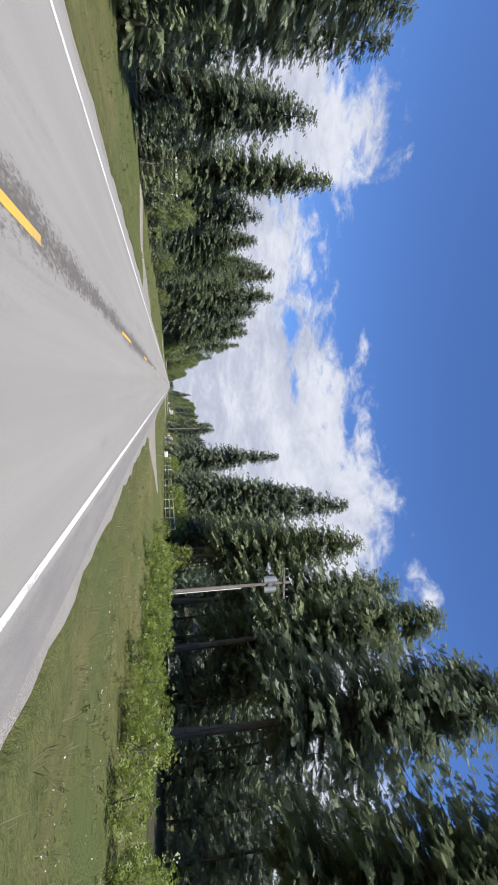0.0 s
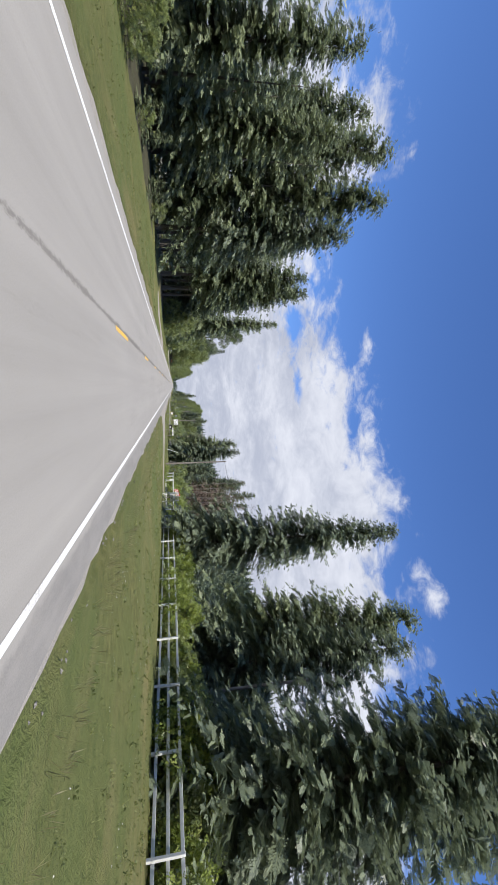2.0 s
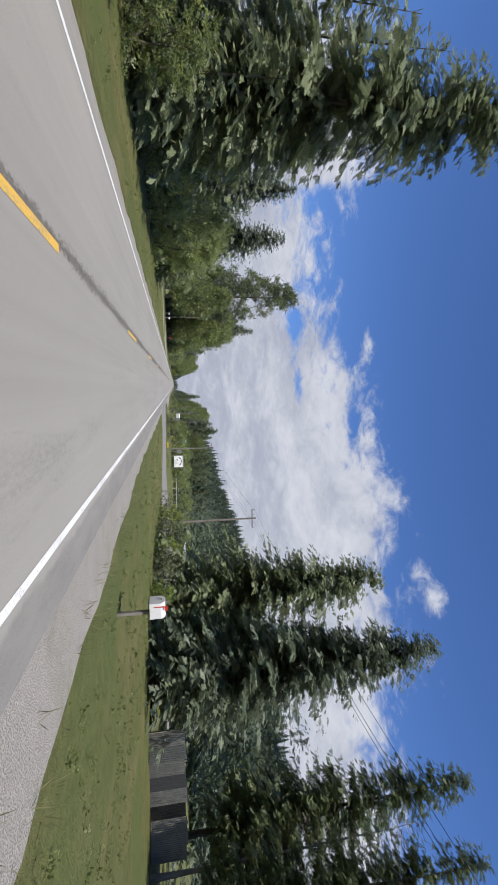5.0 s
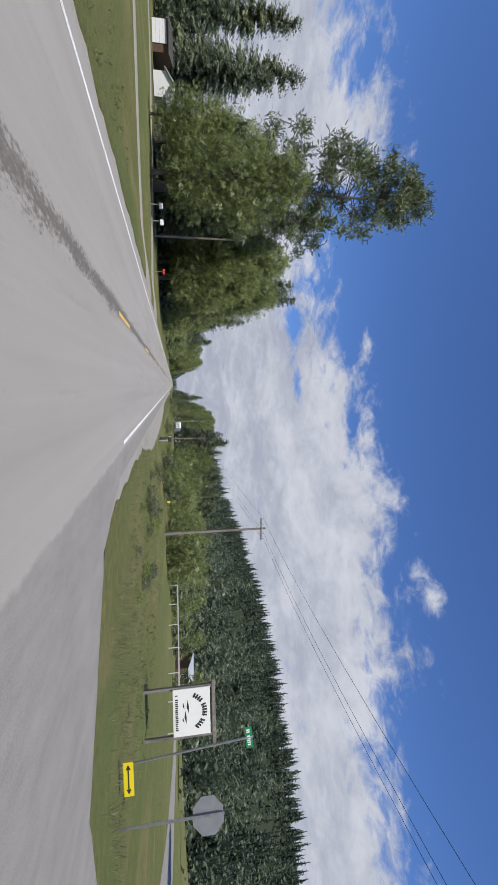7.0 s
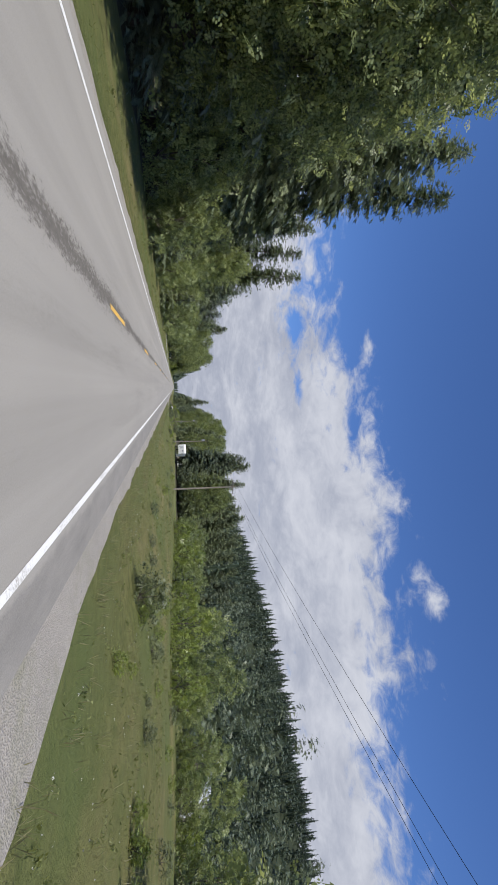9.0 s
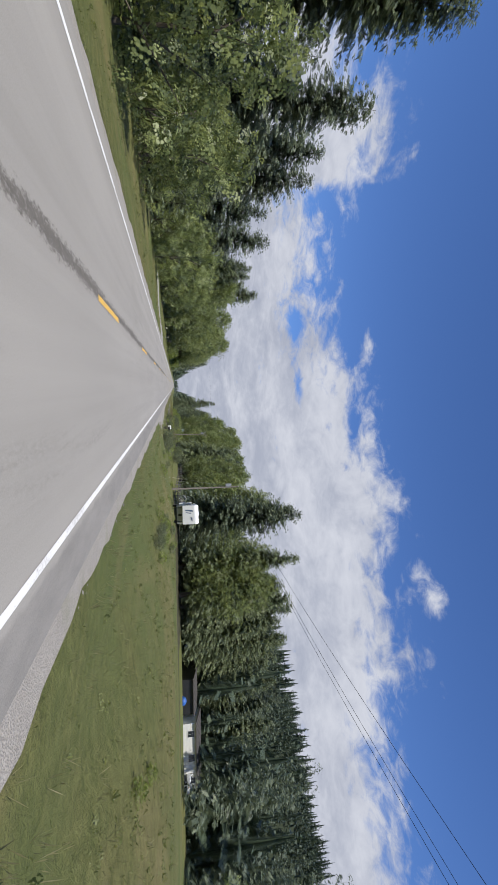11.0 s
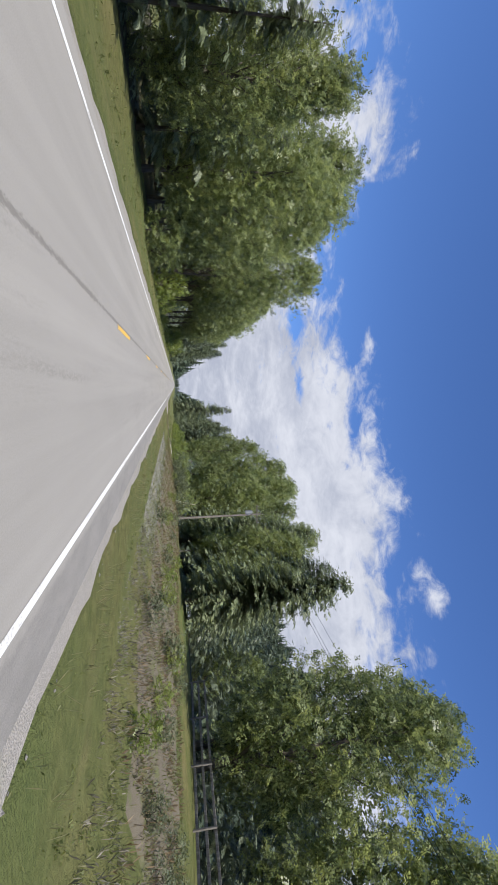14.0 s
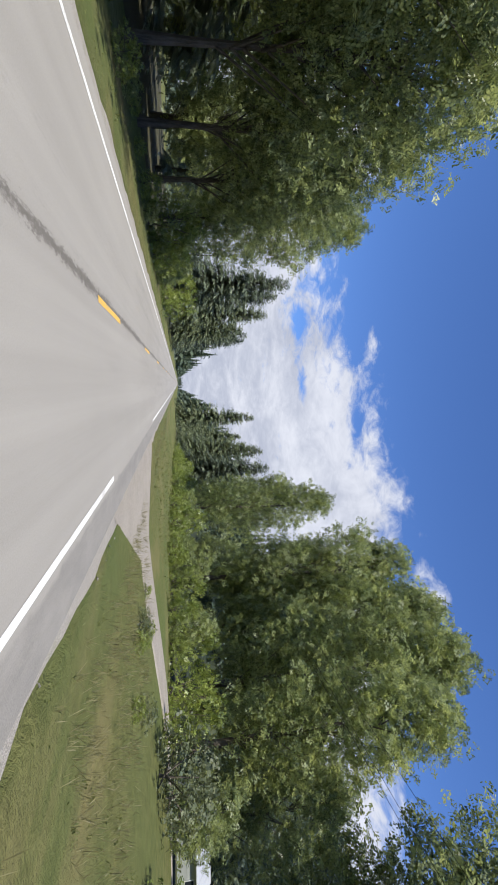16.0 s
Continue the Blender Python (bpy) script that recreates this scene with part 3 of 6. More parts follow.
apron("driveway_8", [(-5.4, 400), (-14, 403.2), (-14, 406), (-5.4, 409.5)], ASPHALT, "grey asphalt driveway crossing the verge")


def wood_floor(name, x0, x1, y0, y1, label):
    """Needle litter and shade plants, coloured dark for the trees' shade, with a wandering edge."""
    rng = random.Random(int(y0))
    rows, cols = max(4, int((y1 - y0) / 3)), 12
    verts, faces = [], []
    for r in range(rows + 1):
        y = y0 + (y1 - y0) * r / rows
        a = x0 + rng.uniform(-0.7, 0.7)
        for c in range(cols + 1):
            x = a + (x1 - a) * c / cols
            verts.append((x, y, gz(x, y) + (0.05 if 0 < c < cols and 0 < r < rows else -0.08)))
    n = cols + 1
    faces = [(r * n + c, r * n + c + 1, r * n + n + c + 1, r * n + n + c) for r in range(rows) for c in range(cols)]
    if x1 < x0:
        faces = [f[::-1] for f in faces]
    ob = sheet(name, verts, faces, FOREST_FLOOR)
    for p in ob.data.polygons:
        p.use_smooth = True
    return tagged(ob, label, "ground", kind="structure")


FLOOR_LABEL = "needle litter and moss, darkened for the shade under the trees"
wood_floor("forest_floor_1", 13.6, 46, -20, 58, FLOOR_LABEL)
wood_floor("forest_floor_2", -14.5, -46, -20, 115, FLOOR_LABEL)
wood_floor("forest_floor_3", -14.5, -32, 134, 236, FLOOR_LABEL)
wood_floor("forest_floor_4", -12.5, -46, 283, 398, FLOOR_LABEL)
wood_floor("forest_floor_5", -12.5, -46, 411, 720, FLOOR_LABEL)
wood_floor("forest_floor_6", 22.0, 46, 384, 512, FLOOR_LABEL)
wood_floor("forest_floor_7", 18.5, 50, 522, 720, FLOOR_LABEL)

# ------------------------------------------------------------ trees
def trunk_mesh(name, h, r, bend, material, parent, limbs=(), sides=8):
    """A tapered stem in short lengths with limbs."""
    rng = random.Random(int(h * 100 + r * 1000))
    bm = bmesh.new()
    steps = 7
    path = [Vector((bend * math.sin(2.2 * k / steps) * rng.uniform(0.6, 1), bend * (1 - math.cos(1.7 * k / steps)) * rng.uniform(0.6, 1), h * k / steps)) for k in range(steps + 1)]
    rings = []
    for k, p in enumerate(path):
        rad = max(0.015, r * (1 - k / steps) ** 0.85 * (1.35 if k == 0 else 1))
        rings.append([bm.verts.new(p + Vector((math.cos(6.2832 * s / sides) * rad, math.sin(6.2832 * s / sides) * rad, 0))) for s in range(sides)])
    for a, b in zip(rings, rings[1:]):
        for s in range(sides):
            bm.faces.new((a[s], a[(s + 1) % sides], b[(s + 1) % sides], b[s]))
    for a, b, r0, r1 in limbs:
        rod(bm, a, b, r0, r1, 5)
    return part(name, bm, material, parent)


def sprigs(root, way, side, lift, length, width):
    """Blades from root along way: four corners each, widest before the tip."""
    mid = root + way * (length * 0.55)[:, None] + lift
    return np.stack([root, mid - side * width[:, None], root + way * length[:, None] + lift * 1.3, mid + side * width[:, None]], 1)


def unit(v):
    return v / np.maximum(np.linalg.norm(v, axis=-1, keepdims=True), 1e-6)


def conifer_crown(seed, h, reach, bare, boughs, droop, gap=0.0, blunt=0.85, fine=1.0):
    """Needled boughs: each bough carries rows of sprigs left and right, hanging a little."""
    rng = np.random.default_rng(seed)
    out = []
    lop = rng.uniform(-0.25, 0.25, 8)
    for k in range(boughs):
        u = rng.random() ** 0.86
        z = h * (bare + (0.985 - bare) * u)
        a = rng.uniform(0, 6.2832)
        full = reach * max(0.0, 1 - (u - 0.04) / 0.98) ** blunt * (1 + lop[int(a / 6.2832 * 8) % 8])
        length = full * rng.uniform(0.62, 1.1) * (0.6 + 0.4 * min(1, u / 0.12)) + 0.22
        if rng.random() < gap * (0.4 + u):
            continue
        n = int(max(3, length / (0.38 / fine)))
        s = (np.arange(n) + rng.random(n) * 0.8) / n
        out_way = np.array([math.cos(a), math.sin(a), 0.0])
        rise = 0.35 - droop * (1 - u) * 1.1
        line = np.outer(s * length, out_way) + np.outer(length * (rise * s - 0.42 * droop * s * s * (1.15 - u) + 0.2 * s ** 3 * droop), (0, 0, 1)) + (0, 0, z)
        cross = np.array([-math.sin(a), math.cos(a), 0.0])
        for hand in (-1, 1):
            spread = rng.uniform(0.5, 1.1, n) * hand
            way = unit(np.outer(np.cos(spread), out_way) + np.outer(np.sin(spread), cross) + np.outer(rng.uniform(-0.55, 0.15, n), (0, 0, 1)))
            ln = (0.32 + 0.21 * length * (1 - 0.75 * s)) * rng.uniform(0.45, 1.3, n) / fine ** 0.6
            ln = np.minimum(ln, 0.92 / fine)
            side = unit(np.cross(way, rng.normal(0, 0.55, (n, 3)) + (0, 0, 1)))
            out.append(sprigs(line, way, side, np.outer(-0.14 * ln, (0, 0, 1)), ln, ln * rng.uniform(0.26, 0.44, n)))
        m = 3 if length > 1.4 else 1                 # the thick inner spray of the bough
        at = line[np.minimum((np.arange(m) * n * 0.24).astype(int), n - 1)]
        turn = a + rng.uniform(-0.6, 0.6, m)
        way = unit(np.stack([np.cos(turn), np.sin(turn), rng.uniform(-0.5, 0.1, m)], -1))
        ln = np.clip(length * rng.uniform(0.30, 0.48, m), 0.3, 1.6)
        out.append(sprigs(at, way, unit(np.cross(way, rng.normal(0, 0.5, (m, 3)) + (0, 0, 1))), np.outer(-0.12 * ln, (0, 0, 1)), ln, ln * rng.uniform(0.34, 0.5, m)))
        tip = line[-1:]
        way = unit(out_way + (0, 0, rng.uniform(-0.4, 0.2)))[None]
        out.append(sprigs(tip, way, unit(np.cross(way, (0, 0, 1.0))), np.zeros((1, 3)), np.array([0.5]), np.array([0.12])))
    n = 14                                           # the leader at the top
    zz = h * np.linspace(0.93, 0.99, n)
    a = rng.uniform(0, 6.2832, n)
    way = unit(np.stack([np.cos(a), np.sin(a), np.full(n, 0.5)], -1))
    root = np.stack([np.zeros(n), np.zeros(n), zz], -1)
    out.append(sprigs(root, way, unit(np.cross(way, (0.3, 0.1, 1))), np.zeros((n, 3)), (h * 1.02 - zz) * 0.55 + 0.08, np.full(n, 0.05)))
    return np.concatenate(out)


def leaf_cloud(rng, centre, radius, count, size, squash=0.8):
    """Leaves set near the skin of a lump, facing every way."""
    d = unit(rng.normal(0, 1, (count, 3)))
    p = centre + d * radius * (rng.random(count) ** 0.45)[:, None] * (1, 1, squash) * rng.uniform(0.85, 1.15, (count, 1))
    way = unit(rng.normal(0, 1, (count, 3)) + d * 0.5 - (0, 0, 0.25))
    side = unit(np.cross(way, rng.normal(0, 1, (count, 3))))
    ln = size * rng.uniform(0.6, 1.35, count)
    return sprigs(p, way, side, np.outer(-0.1 * ln, (0, 0, 1)), ln, ln * rng.uniform(0.40, 0.60, count))


def broad_crown(seed, h, reach, bare, lumps, leaves, size):
    rng = np.random.default_rng(seed)
    out, limbs = [], []
    for k in range(lumps):
        u = (k + rng.random()) / lumps
        z = h * (bare + (0.95 - bare) * u)
        wide = reach * (math.sin(math.pi * min(1, 0.16 + 0.80 * u)) ** 0.7)
        a = k * 2.4 + rng.uniform(-0.5, 0.5)
        rr = wide * rng.uniform(0.35, 0.85)
        c = np.array([math.cos(a) * rr, math.sin(a) * rr, z])
        rad = reach * rng.uniform(0.26, 0.46) * (1.15 - 0.45 * u)
        out.append(leaf_cloud(rng, c, rad, int(leaves / lumps * rng.uniform(0.7, 1.3)), size))
        limbs.append(((0, 0, max(h * 0.12, z - rr * 0.9 - 0.8)), tuple(c * (0.9, 0.9, 1)), 0.022 * reach ** 0.5 + 0.012, 0.01))
    return np.concatenate(out), limbs


def pine_crown(seed, h, reach, bare, clumps, needles):
    """An open pine: limbs that end in round brushes of long needles."""
    rng = np.random.default_rng(seed)
    out, limbs = [], []
    for k in range(clumps):
        u = rng.random() ** 0.9
        z = h * (bare + (0.99 - bare) * u)
        a = rng.uniform(0, 6.2832)
        rr = reach * math.sin(math.pi * min(1, 0.22 + 0.74 * u)) ** 0.8 * rng.uniform(0.35, 1.0)
        c = np.array([math.cos(a) * rr, math.sin(a) * rr, z])
        d = unit(rng.normal(0, 1, (needles, 3)) + (0, 0, 0.35))
        ln = rng.uniform(0.35, 0.75, needles)
        root = c + rng.normal(0, 0.32, (needles, 3))
        out.append(sprigs(root, d, unit(np.cross(d, rng.normal(0, 1, (needles, 3)))), np.zeros((needles, 3)), ln, ln * 0.2))
        if k % 2 == 0:
            limbs.append(((0, 0, z - rr * 0.25), tuple(c), 0.05, 0.018))
    return np.concatenate(out), limbs


FOREST = {}
TREES = {
    # kind: (name, label, category, number of shapes)
    "fir": ("fir_tree", "tall dark-green fir tree with drooping boughs", 5),
    "tall": ("fir_tree", "tall fir with a bare lower trunk and dead stubs", 3),
    "slim": ("spruce_tree", "slender pointed spruce tree with dense dark boughs", 3),
    "larch": ("larch_tree", "feathery mid-green larch tree with a thin crown", 3),
    "pine": ("pine_tree", "open-crowned pine tree with tufts of long needles", 2),
    "dead": ("dying_tree", "thin grey-brown dying conifer with bare twigs", 2),
    "broad": ("leafy_tree", "broad-leaved tree with a full green crown", 4),
    "shade": ("leafy_tree", "broad-leaved tree with a high crown over a shaded trunk", 3),
    "poplar": ("cottonwood_tree", "tall cottonwood with a loose, gappy crown", 2),
    "shrub": ("shrub", "bright green leafy shrub", 4),
    "bush": ("leafy_bush", "tall leafy bush below the trees", 3),
    "dull": ("grey_shrub", "dull grey-green roadside shrub", 2),
    "back": ("fir_tree", "dark-green fir tree standing back in the wood", 4),
    "young": ("young_fir", "bushy young fir with boughs to the ground", 2),
}
UNIT = {"fir": 25.0, "tall": 25.0, "slim": 25.0, "larch": 22.0, "pine": 24.0, "dead": 18.0, "broad": 14.0, "shade": 16.0, "poplar": 24.0, "shrub": 2.4, "dull": 1.8, "young": 7.0, "back": 20.0, "bush": 5.0}


def back_crown(shape):
    return conifer_crown(1100 + shape, UNIT["back"], 4.4, 0.05, 84, 0.55, 0.0, 0.7, 0.5)


def make_tree(kind, shape):
    name, label, _ = TREES[kind]
    h = UNIT[kind]
    ob = tagged(new(name), label, {"shrub": "shrub", "dull": "shrub", "bush": "bush"}.get(kind, "tree"))
    seed = 100 * list(TREES).index(kind) + shape
    if kind == "fir":
        trunk_mesh("trunk", h, 0.30, 0.1, BARK, ob)
        quads("crown", conifer_crown(seed, h, 5.8 + 0.25 * shape, 0.04 + 0.04 * (shape % 3), 500, 0.55 + 0.05 * shape, 0.03, 0.64), NEEDLES if shape % 2 == 0 else NEEDLES_BLUE, ob)
    elif kind == "tall":
        stubs = random.Random(seed)
        limbs = []
        for k in range(34):
            a, z, r = stubs.uniform(0, 6.28), stubs.uniform(1.5, 9.0), stubs.uniform(0.5, 2.4)
            limbs.append(((0, 0, z), (math.cos(a) * r, math.sin(a) * r, z - 0.12 * r), 0.035, 0.008))
        trunk_mesh("trunk", h, 0.29, 0.1, BARK, ob, limbs)
        quads("crown", conifer_crown(seed, h, 5.2 + 0.3 * shape, 0.24 + 0.05 * shape, 450, 0.6, 0.04, 0.62), NEEDLES if shape % 2 == 0 else NEEDLES_BLUE, ob)
    elif kind == "slim":
        trunk_mesh("trunk", h, 0.24, 0.06, BARK, ob)
        quads("crown", conifer_crown(seed, h, 5.2 + 0.3 * shape, 0.03, 600, 0.75, 0.02, 0.70), NEEDLES_BLUE if shape % 2 == 0 else NEEDLES, ob)
    elif kind == "larch":
        trunk_mesh("trunk", h, 0.22, 0.12, BARK, ob)
        quads("crown", conifer_crown(seed, h, 3.5 + 0.3 * shape, 0.14, 460, 0.25, 0.10, 0.7, 1.0), NEEDLES_PINE, ob)
    elif kind == "back":
        trunk_mesh("trunk", h, 0.22, 0.1, BARK, ob, (), 6)
        quads("crown", back_crown(shape), NEEDLES if shape % 2 else NEEDLES_BLUE, ob)
    elif kind == "young":
        trunk_mesh("trunk", h, 0.12, 0.03, BARK, ob)
        quads("crown", conifer_crown(seed, h, 2.4, 0.01, 85, 0.4, 0.0, 0.9, 0.95), NEEDLES, ob)
    elif kind == "pine":
        crown, limbs = pine_crown(seed, h, 4.3 + shape, 0.30 - 0.1 * shape, 180, 95)
        trunk_mesh("trunk", h, 0.32, 0.25, BARK, ob, limbs)
        quads("crown", crown, NEEDLES_PINE, ob)
    elif kind == "dead":
        trunk_mesh("trunk", h, 0.16, 0.25, BARK_PALE, ob)
        quads("crown", conifer_crown(seed, h, 2.3, 0.22, 120, 0.15, 0.35, 0.6, 1.3)[::2], DEAD_TWIGS, ob)
    elif kind == "broad":
        crown, limbs = broad_crown(seed, h, 4.2, 0.16, 64, 5200, 0.52)
        trunk_mesh("trunk", h * 0.85, 0.20, 0.3, BARK, ob, limbs[::2])
        quads("crown", crown, LEAVES, ob)
    elif kind == "shade":
        crown, limbs = broad_crown(seed, h, 5.0, 0.36, 60, 6000, 0.50)
        trunk_mesh("trunk", h * 0.88, 0.19, 0.35, BARK, ob, limbs[::2])
        quads("crown", crown, LEAVES, ob)
    elif kind == "poplar":
        crown, limbs = broad_crown(seed, h, 4.8, 0.20, 64, 6200, 0.66)
        trunk_mesh("trunk", h * 0.92, 0.28, 0.5, BARK, ob, limbs[::2])
        quads("crown", crown, LEAVES, ob)
    elif kind == "bush":
        crown, limbs = broad_crown(seed, h, 2.4, 0.03, 18, 600, 0.54)
        trunk_mesh("trunk", h * 0.7, 0.08, 0.2, BARK, ob, limbs[::3], 5)
        quads("crown", crown, LEAVES, ob)
    else:
        crown, limbs = broad_crown(seed, h, 1.5, 0.02, 16, 420, 0.32)
        trunk_mesh("trunk", h * 0.7, 0.05, 0.15, BARK, ob, limbs[::4], 5)
        quads("crown", crown, LEAVES_LIGHT if kind == "shrub" else LEAVES_DULL, ob)
    return ob


plant_rng = random.Random(11)


BACK_WOOD = []


def plant(kind, x, y, h, spread=1.0, sink=0.0, group=""):
    """A tree of that kind, h metres high."""
    shape = plant_rng.randrange(TREES[kind][2])
    k = h / UNIT[kind]
    wide = k ** 0.75 * spread * plant_rng.uniform(0.92, 1.08)
    m = pose(x, y, gz(x, y) - 0.05 - sink, plant_rng.uniform(-1.2, 1.2), plant_rng.uniform(-1.2, 1.2), plant_rng.uniform(0, 360)) @ Matrix.Diagonal((wide, wide, k, 1))
    if kind == "back" and abs(x) > 28.5:
        BACK_WOOD.append((shape, m))
        return None
    if (kind, shape) not in FOREST:
        ob = FOREST[kind, shape] = make_tree(kind, shape)
        ob.matrix_basis = m
    else:
        src = FOREST[kind, shape]
        keep = src.scale.copy()
        src.scale = (1, 1, 1)
        ob = copy_thing(src, m)
        src.scale = keep
    if group:
        tagged(ob, group=group)
    return ob

# ------------------------------------------------------------ the woods beside the road
# sideways place, place along the road, height, kind
LEFT_WOOD = """
-18 21.7 14 fir; -20 27 15.5 larch; -21 36 14 fir; -23.6 52.5 21.4 fir; -26 44 15 fir; -21 57 14 fir; -25 64 13.5 fir; -24 78 14 fir; -22 83 12.5 fir; -22 61 12 fir; -21 66 15 fir; -20 74 14 fir; -22 71 15 fir; -19 70 14 larch; -28 89 13.5 fir; -26 91.6 13.4 fir; -24 96.3 16.6 fir
-29.7 118.3 30.5 fir; -23.5 119.2 30.4 fir; -19.4 120.2 25.5 tall; -30 112 24.5 fir; -24 106 19 fir; -19.5 143.3 27 tall; -17.9 146.9 27.9 tall; -23 137 22 tall; -22 130 24 tall; -25 146 25 tall; -26 152 24 tall; -22 159 24 tall
-19.3 163.4 22.5 fir; -19.7 173.9 21.4 larch; -16.8 184.2 31 slim; -21 172 20 fir; -20 195 17 fir; -21 207 16 fir; -20 220 18 fir; -23 232 17 larch
-22.7 275.2 35 pine; -21 268 17 broad; -27 269 9 broad; -59.4 310.8 29.5 fir; -73 315.7 30 fir; -55 306 22 fir; -32 288 20 fir; -30 280 16 broad; -18.5 306 25.9 fir; -32 308.6 32.2 fir
-15.5 298 21 broad; -16.5 305 20 broad; -15.5 289 16 broad; -19 292 21 broad; -20 311 21 broad; -20 156 20 tall; -17.5 151 23 tall; -22 283 11 fir; -24 279 12 fir; -18.5 294 19 fir; -24 300 22 fir; -22 290 17 broad; -19 297 18 broad; -17.5 301 15 broad; -19.6 318.9 27.9 fir; -20.5 330.6 33.2 larch; -22.5 325 25 fir; -22.5 358.3 24.2 larch; -19.1 360.6 25 larch; -21 342 21 fir; -18 350 14 broad
-21.5 386.8 16.2 fir; -20 390 16.1 fir; -20 398 13.1 fir; -20 408 15.6 fir; -22 433.5 16.4 fir; -19 431 15.5 fir; -18 436 14.5 broad; -17.5 429 14 broad; -19 444 15 fir; -16.5 453 12.5 broad;  -19.4 426.1 15.8 fir; -20 421 14.3 fir; -18 414 14.2 larch; -22 371 20 fir; -20 378 17 fir
-21.8 455.5 22.9 fir; -17 448 11 broad; -18 440 12 broad; -19.7 480.2 19.6 broad; -15.8 484.4 17.9 broad; -13.6 494.2 20.6 shade; -14 470 13 broad; -14.5 476 16.8 broad; -15 462 11.5 broad
-14 503 17 shade; -13.5 509 17.5 shade; -14 515 18.5 shade; -13 526 15.5 shade; -13 520.5 17.5 shade; -12.5 531 14 shade; -18 512 17 shade; -18 522 18 shade; -12.5 537 17.5 poplar; -13 560.8 17 fir; -14 573 18 fir; -14 590 20 fir; -13 610 18 fir; -14 630 22 fir; -15 655 25 fir
"""
RIGHT_WOOD = """
52 428 22 fir; 57 433 23 fir; 47 425 20 fir; 63 437 22 fir; 69 437 22 fir; 76 439 24 fir; 83 441 22 fir; 40 421 21 fir; 36 417 19 fir
21.5 34 25.4 tall; 21.5 25 26.5 tall; 19.8 49 24.5 tall; 23 45 27.5 tall; 24 38 21 tall; 22 57 22 tall; 23 64 18 fir; 24 70 20 larch; 21.5 15 24 tall; 23 6 22 tall
24.7 85.3 38.4 slim; 20.5 82.5 29.5 slim; 19.3 115.6 31.2 slim; 25.7 105 28.6 fir; 25 99 24 fir; 27 105 23.5 slim; 30 92 20 fir
18.8 182.8 20 fir; 17.4 192 20.4 fir; 31.5 171.8 22.3 dead; 25 171.5 19.5 dead; 27 178 16.5 dead; 25 166 14 dead; 23 160 15 dead; 27 164 17 dead; 28 167 16 dead; 26 168 18 dead; 28 170 19 dead; 27 172 16 dead; 30 166 19 dead; 26 163 13 dead; 29 174 20 dead; 25.5 162 15 dead; 33 168 20 dead; 27 176 19 larch; 32 176 21 larch; 35 160 19 larch; 32 200.7 23 fir; 31.6 184 24.8 larch; 25.4 195 13.8 fir; 20 187 15 fir; 40 239 30 fir
22.8 418.8 22.5 fir; 31.3 418.8 22 fir; 45 427 23 fir; 27 469 20.7 broad; 31 455 24 broad; 31 446 28 fir; 28 448 19 broad; 21.3 480.4 17.8 fir; 24 464 18.9 broad; 26 456 16 broad
26 504 20.4 poplar; 26 492.5 15.8 broad; 29.7 520 29 poplar; 26 544.7 31.5 poplar; 27.5 548 33 poplar; 22.8 551 30.6 poplar; 31 542 31 poplar; 19.1 568.7 26.5 poplar; 17.8 618.4 24 fir; 13.2 677 32 slim; 24 534 27 poplar
27 513.6 25.2 fir; 28 505 21.4 broad; 23 527 20.5 poplar; 28 500 23.4 fir; 26 556 30 poplar; 22 585 24 poplar; 20 600 22 fir; 21 640 24 fir; 19 660 24 fir; 40 440 20 fir; 48 436 22 fir; 44 452 22 fir
"""


def plant_list(text, group):
    for entry in text.replace("\n", ";").split(";"):
        if entry.strip():
            x, y, h, kind = entry.split()
            plant(kind, float(x), float(y), float(h), group=group)


plant_list(LEFT_WOOD, "trees along the road")
plant_list(RIGHT_WOOD, "trees along the road")

fill_rng = random.Random(5)


def fill(x0, x1, y0, y1, count, h0, h1, kinds, group="trees behind the verge", spread=1.0):
    for k in range(count):
        y = y0 + (y1 - y0) * (k + fill_rng.random()) / count
        plant(fill_rng.choice(kinds), fill_rng.uniform(x0, x1), y, fill_rng.uniform(h0, h1), spread, group=group)


FIRS = ("back",)
fill(-34, -23, 10, 108, 36, 11.5, 15, FIRS)
fill(-36, -23, 108, 122, 6, 18, 25, FIRS)
fill(-36, -24, 160, 200, 18, 18, 25, FIRS)
fill(-60, -50, 118, 165, 14, 14, 20, FIRS)
fill(-40, -24, 200, 236, 9, 11, 15, FIRS)
fill(-78, -56, 302, 330, 10, 14, 19, FIRS)
fill(-60, -38, 300, 318, 12, 15, 21, FIRS)
fill(-36, -23, 282, 370, 30, 17, 24, FIRS)
fill(-34, -22, 370, 470, 34, 12, 16.5, FIRS)
fill(-34, -19, 470, 560, 18, 12, 17, ("broad", "back"))
fill(-30, -20, 478, 548, 24, 12, 17, FIRS)
fill(-34, -16, 560, 720, 26, 13, 20, FIRS)
fill(30, 44, 0, 76, 30, 13, 20, FIRS)
fill(24, 30, 48, 76, 7, 12, 18, FIRS)
fill(25.5, 31, 2, 48, 16, 7, 12, FIRS)
fill(26, 33, -14, 44, 24, 14, 19, FIRS)
fill(28, 50, 80, 130, 10, 10, 17, FIRS)
fill(27, 36, 118, 130, 8, 8, 11, FIRS)
fill(29, 48, 150, 205, 14, 9, 14, FIRS)
fill(30, 70, 140, 215, 14, 12, 18, FIRS)
fill(64, 104, 285, 470, 60, 19, 29, FIRS)
fill(32, 48, 416, 452, 16, 15, 21, ("back", "broad", "back"))
fill(34, 60, 432, 480, 16, 13, 18, ("back",))
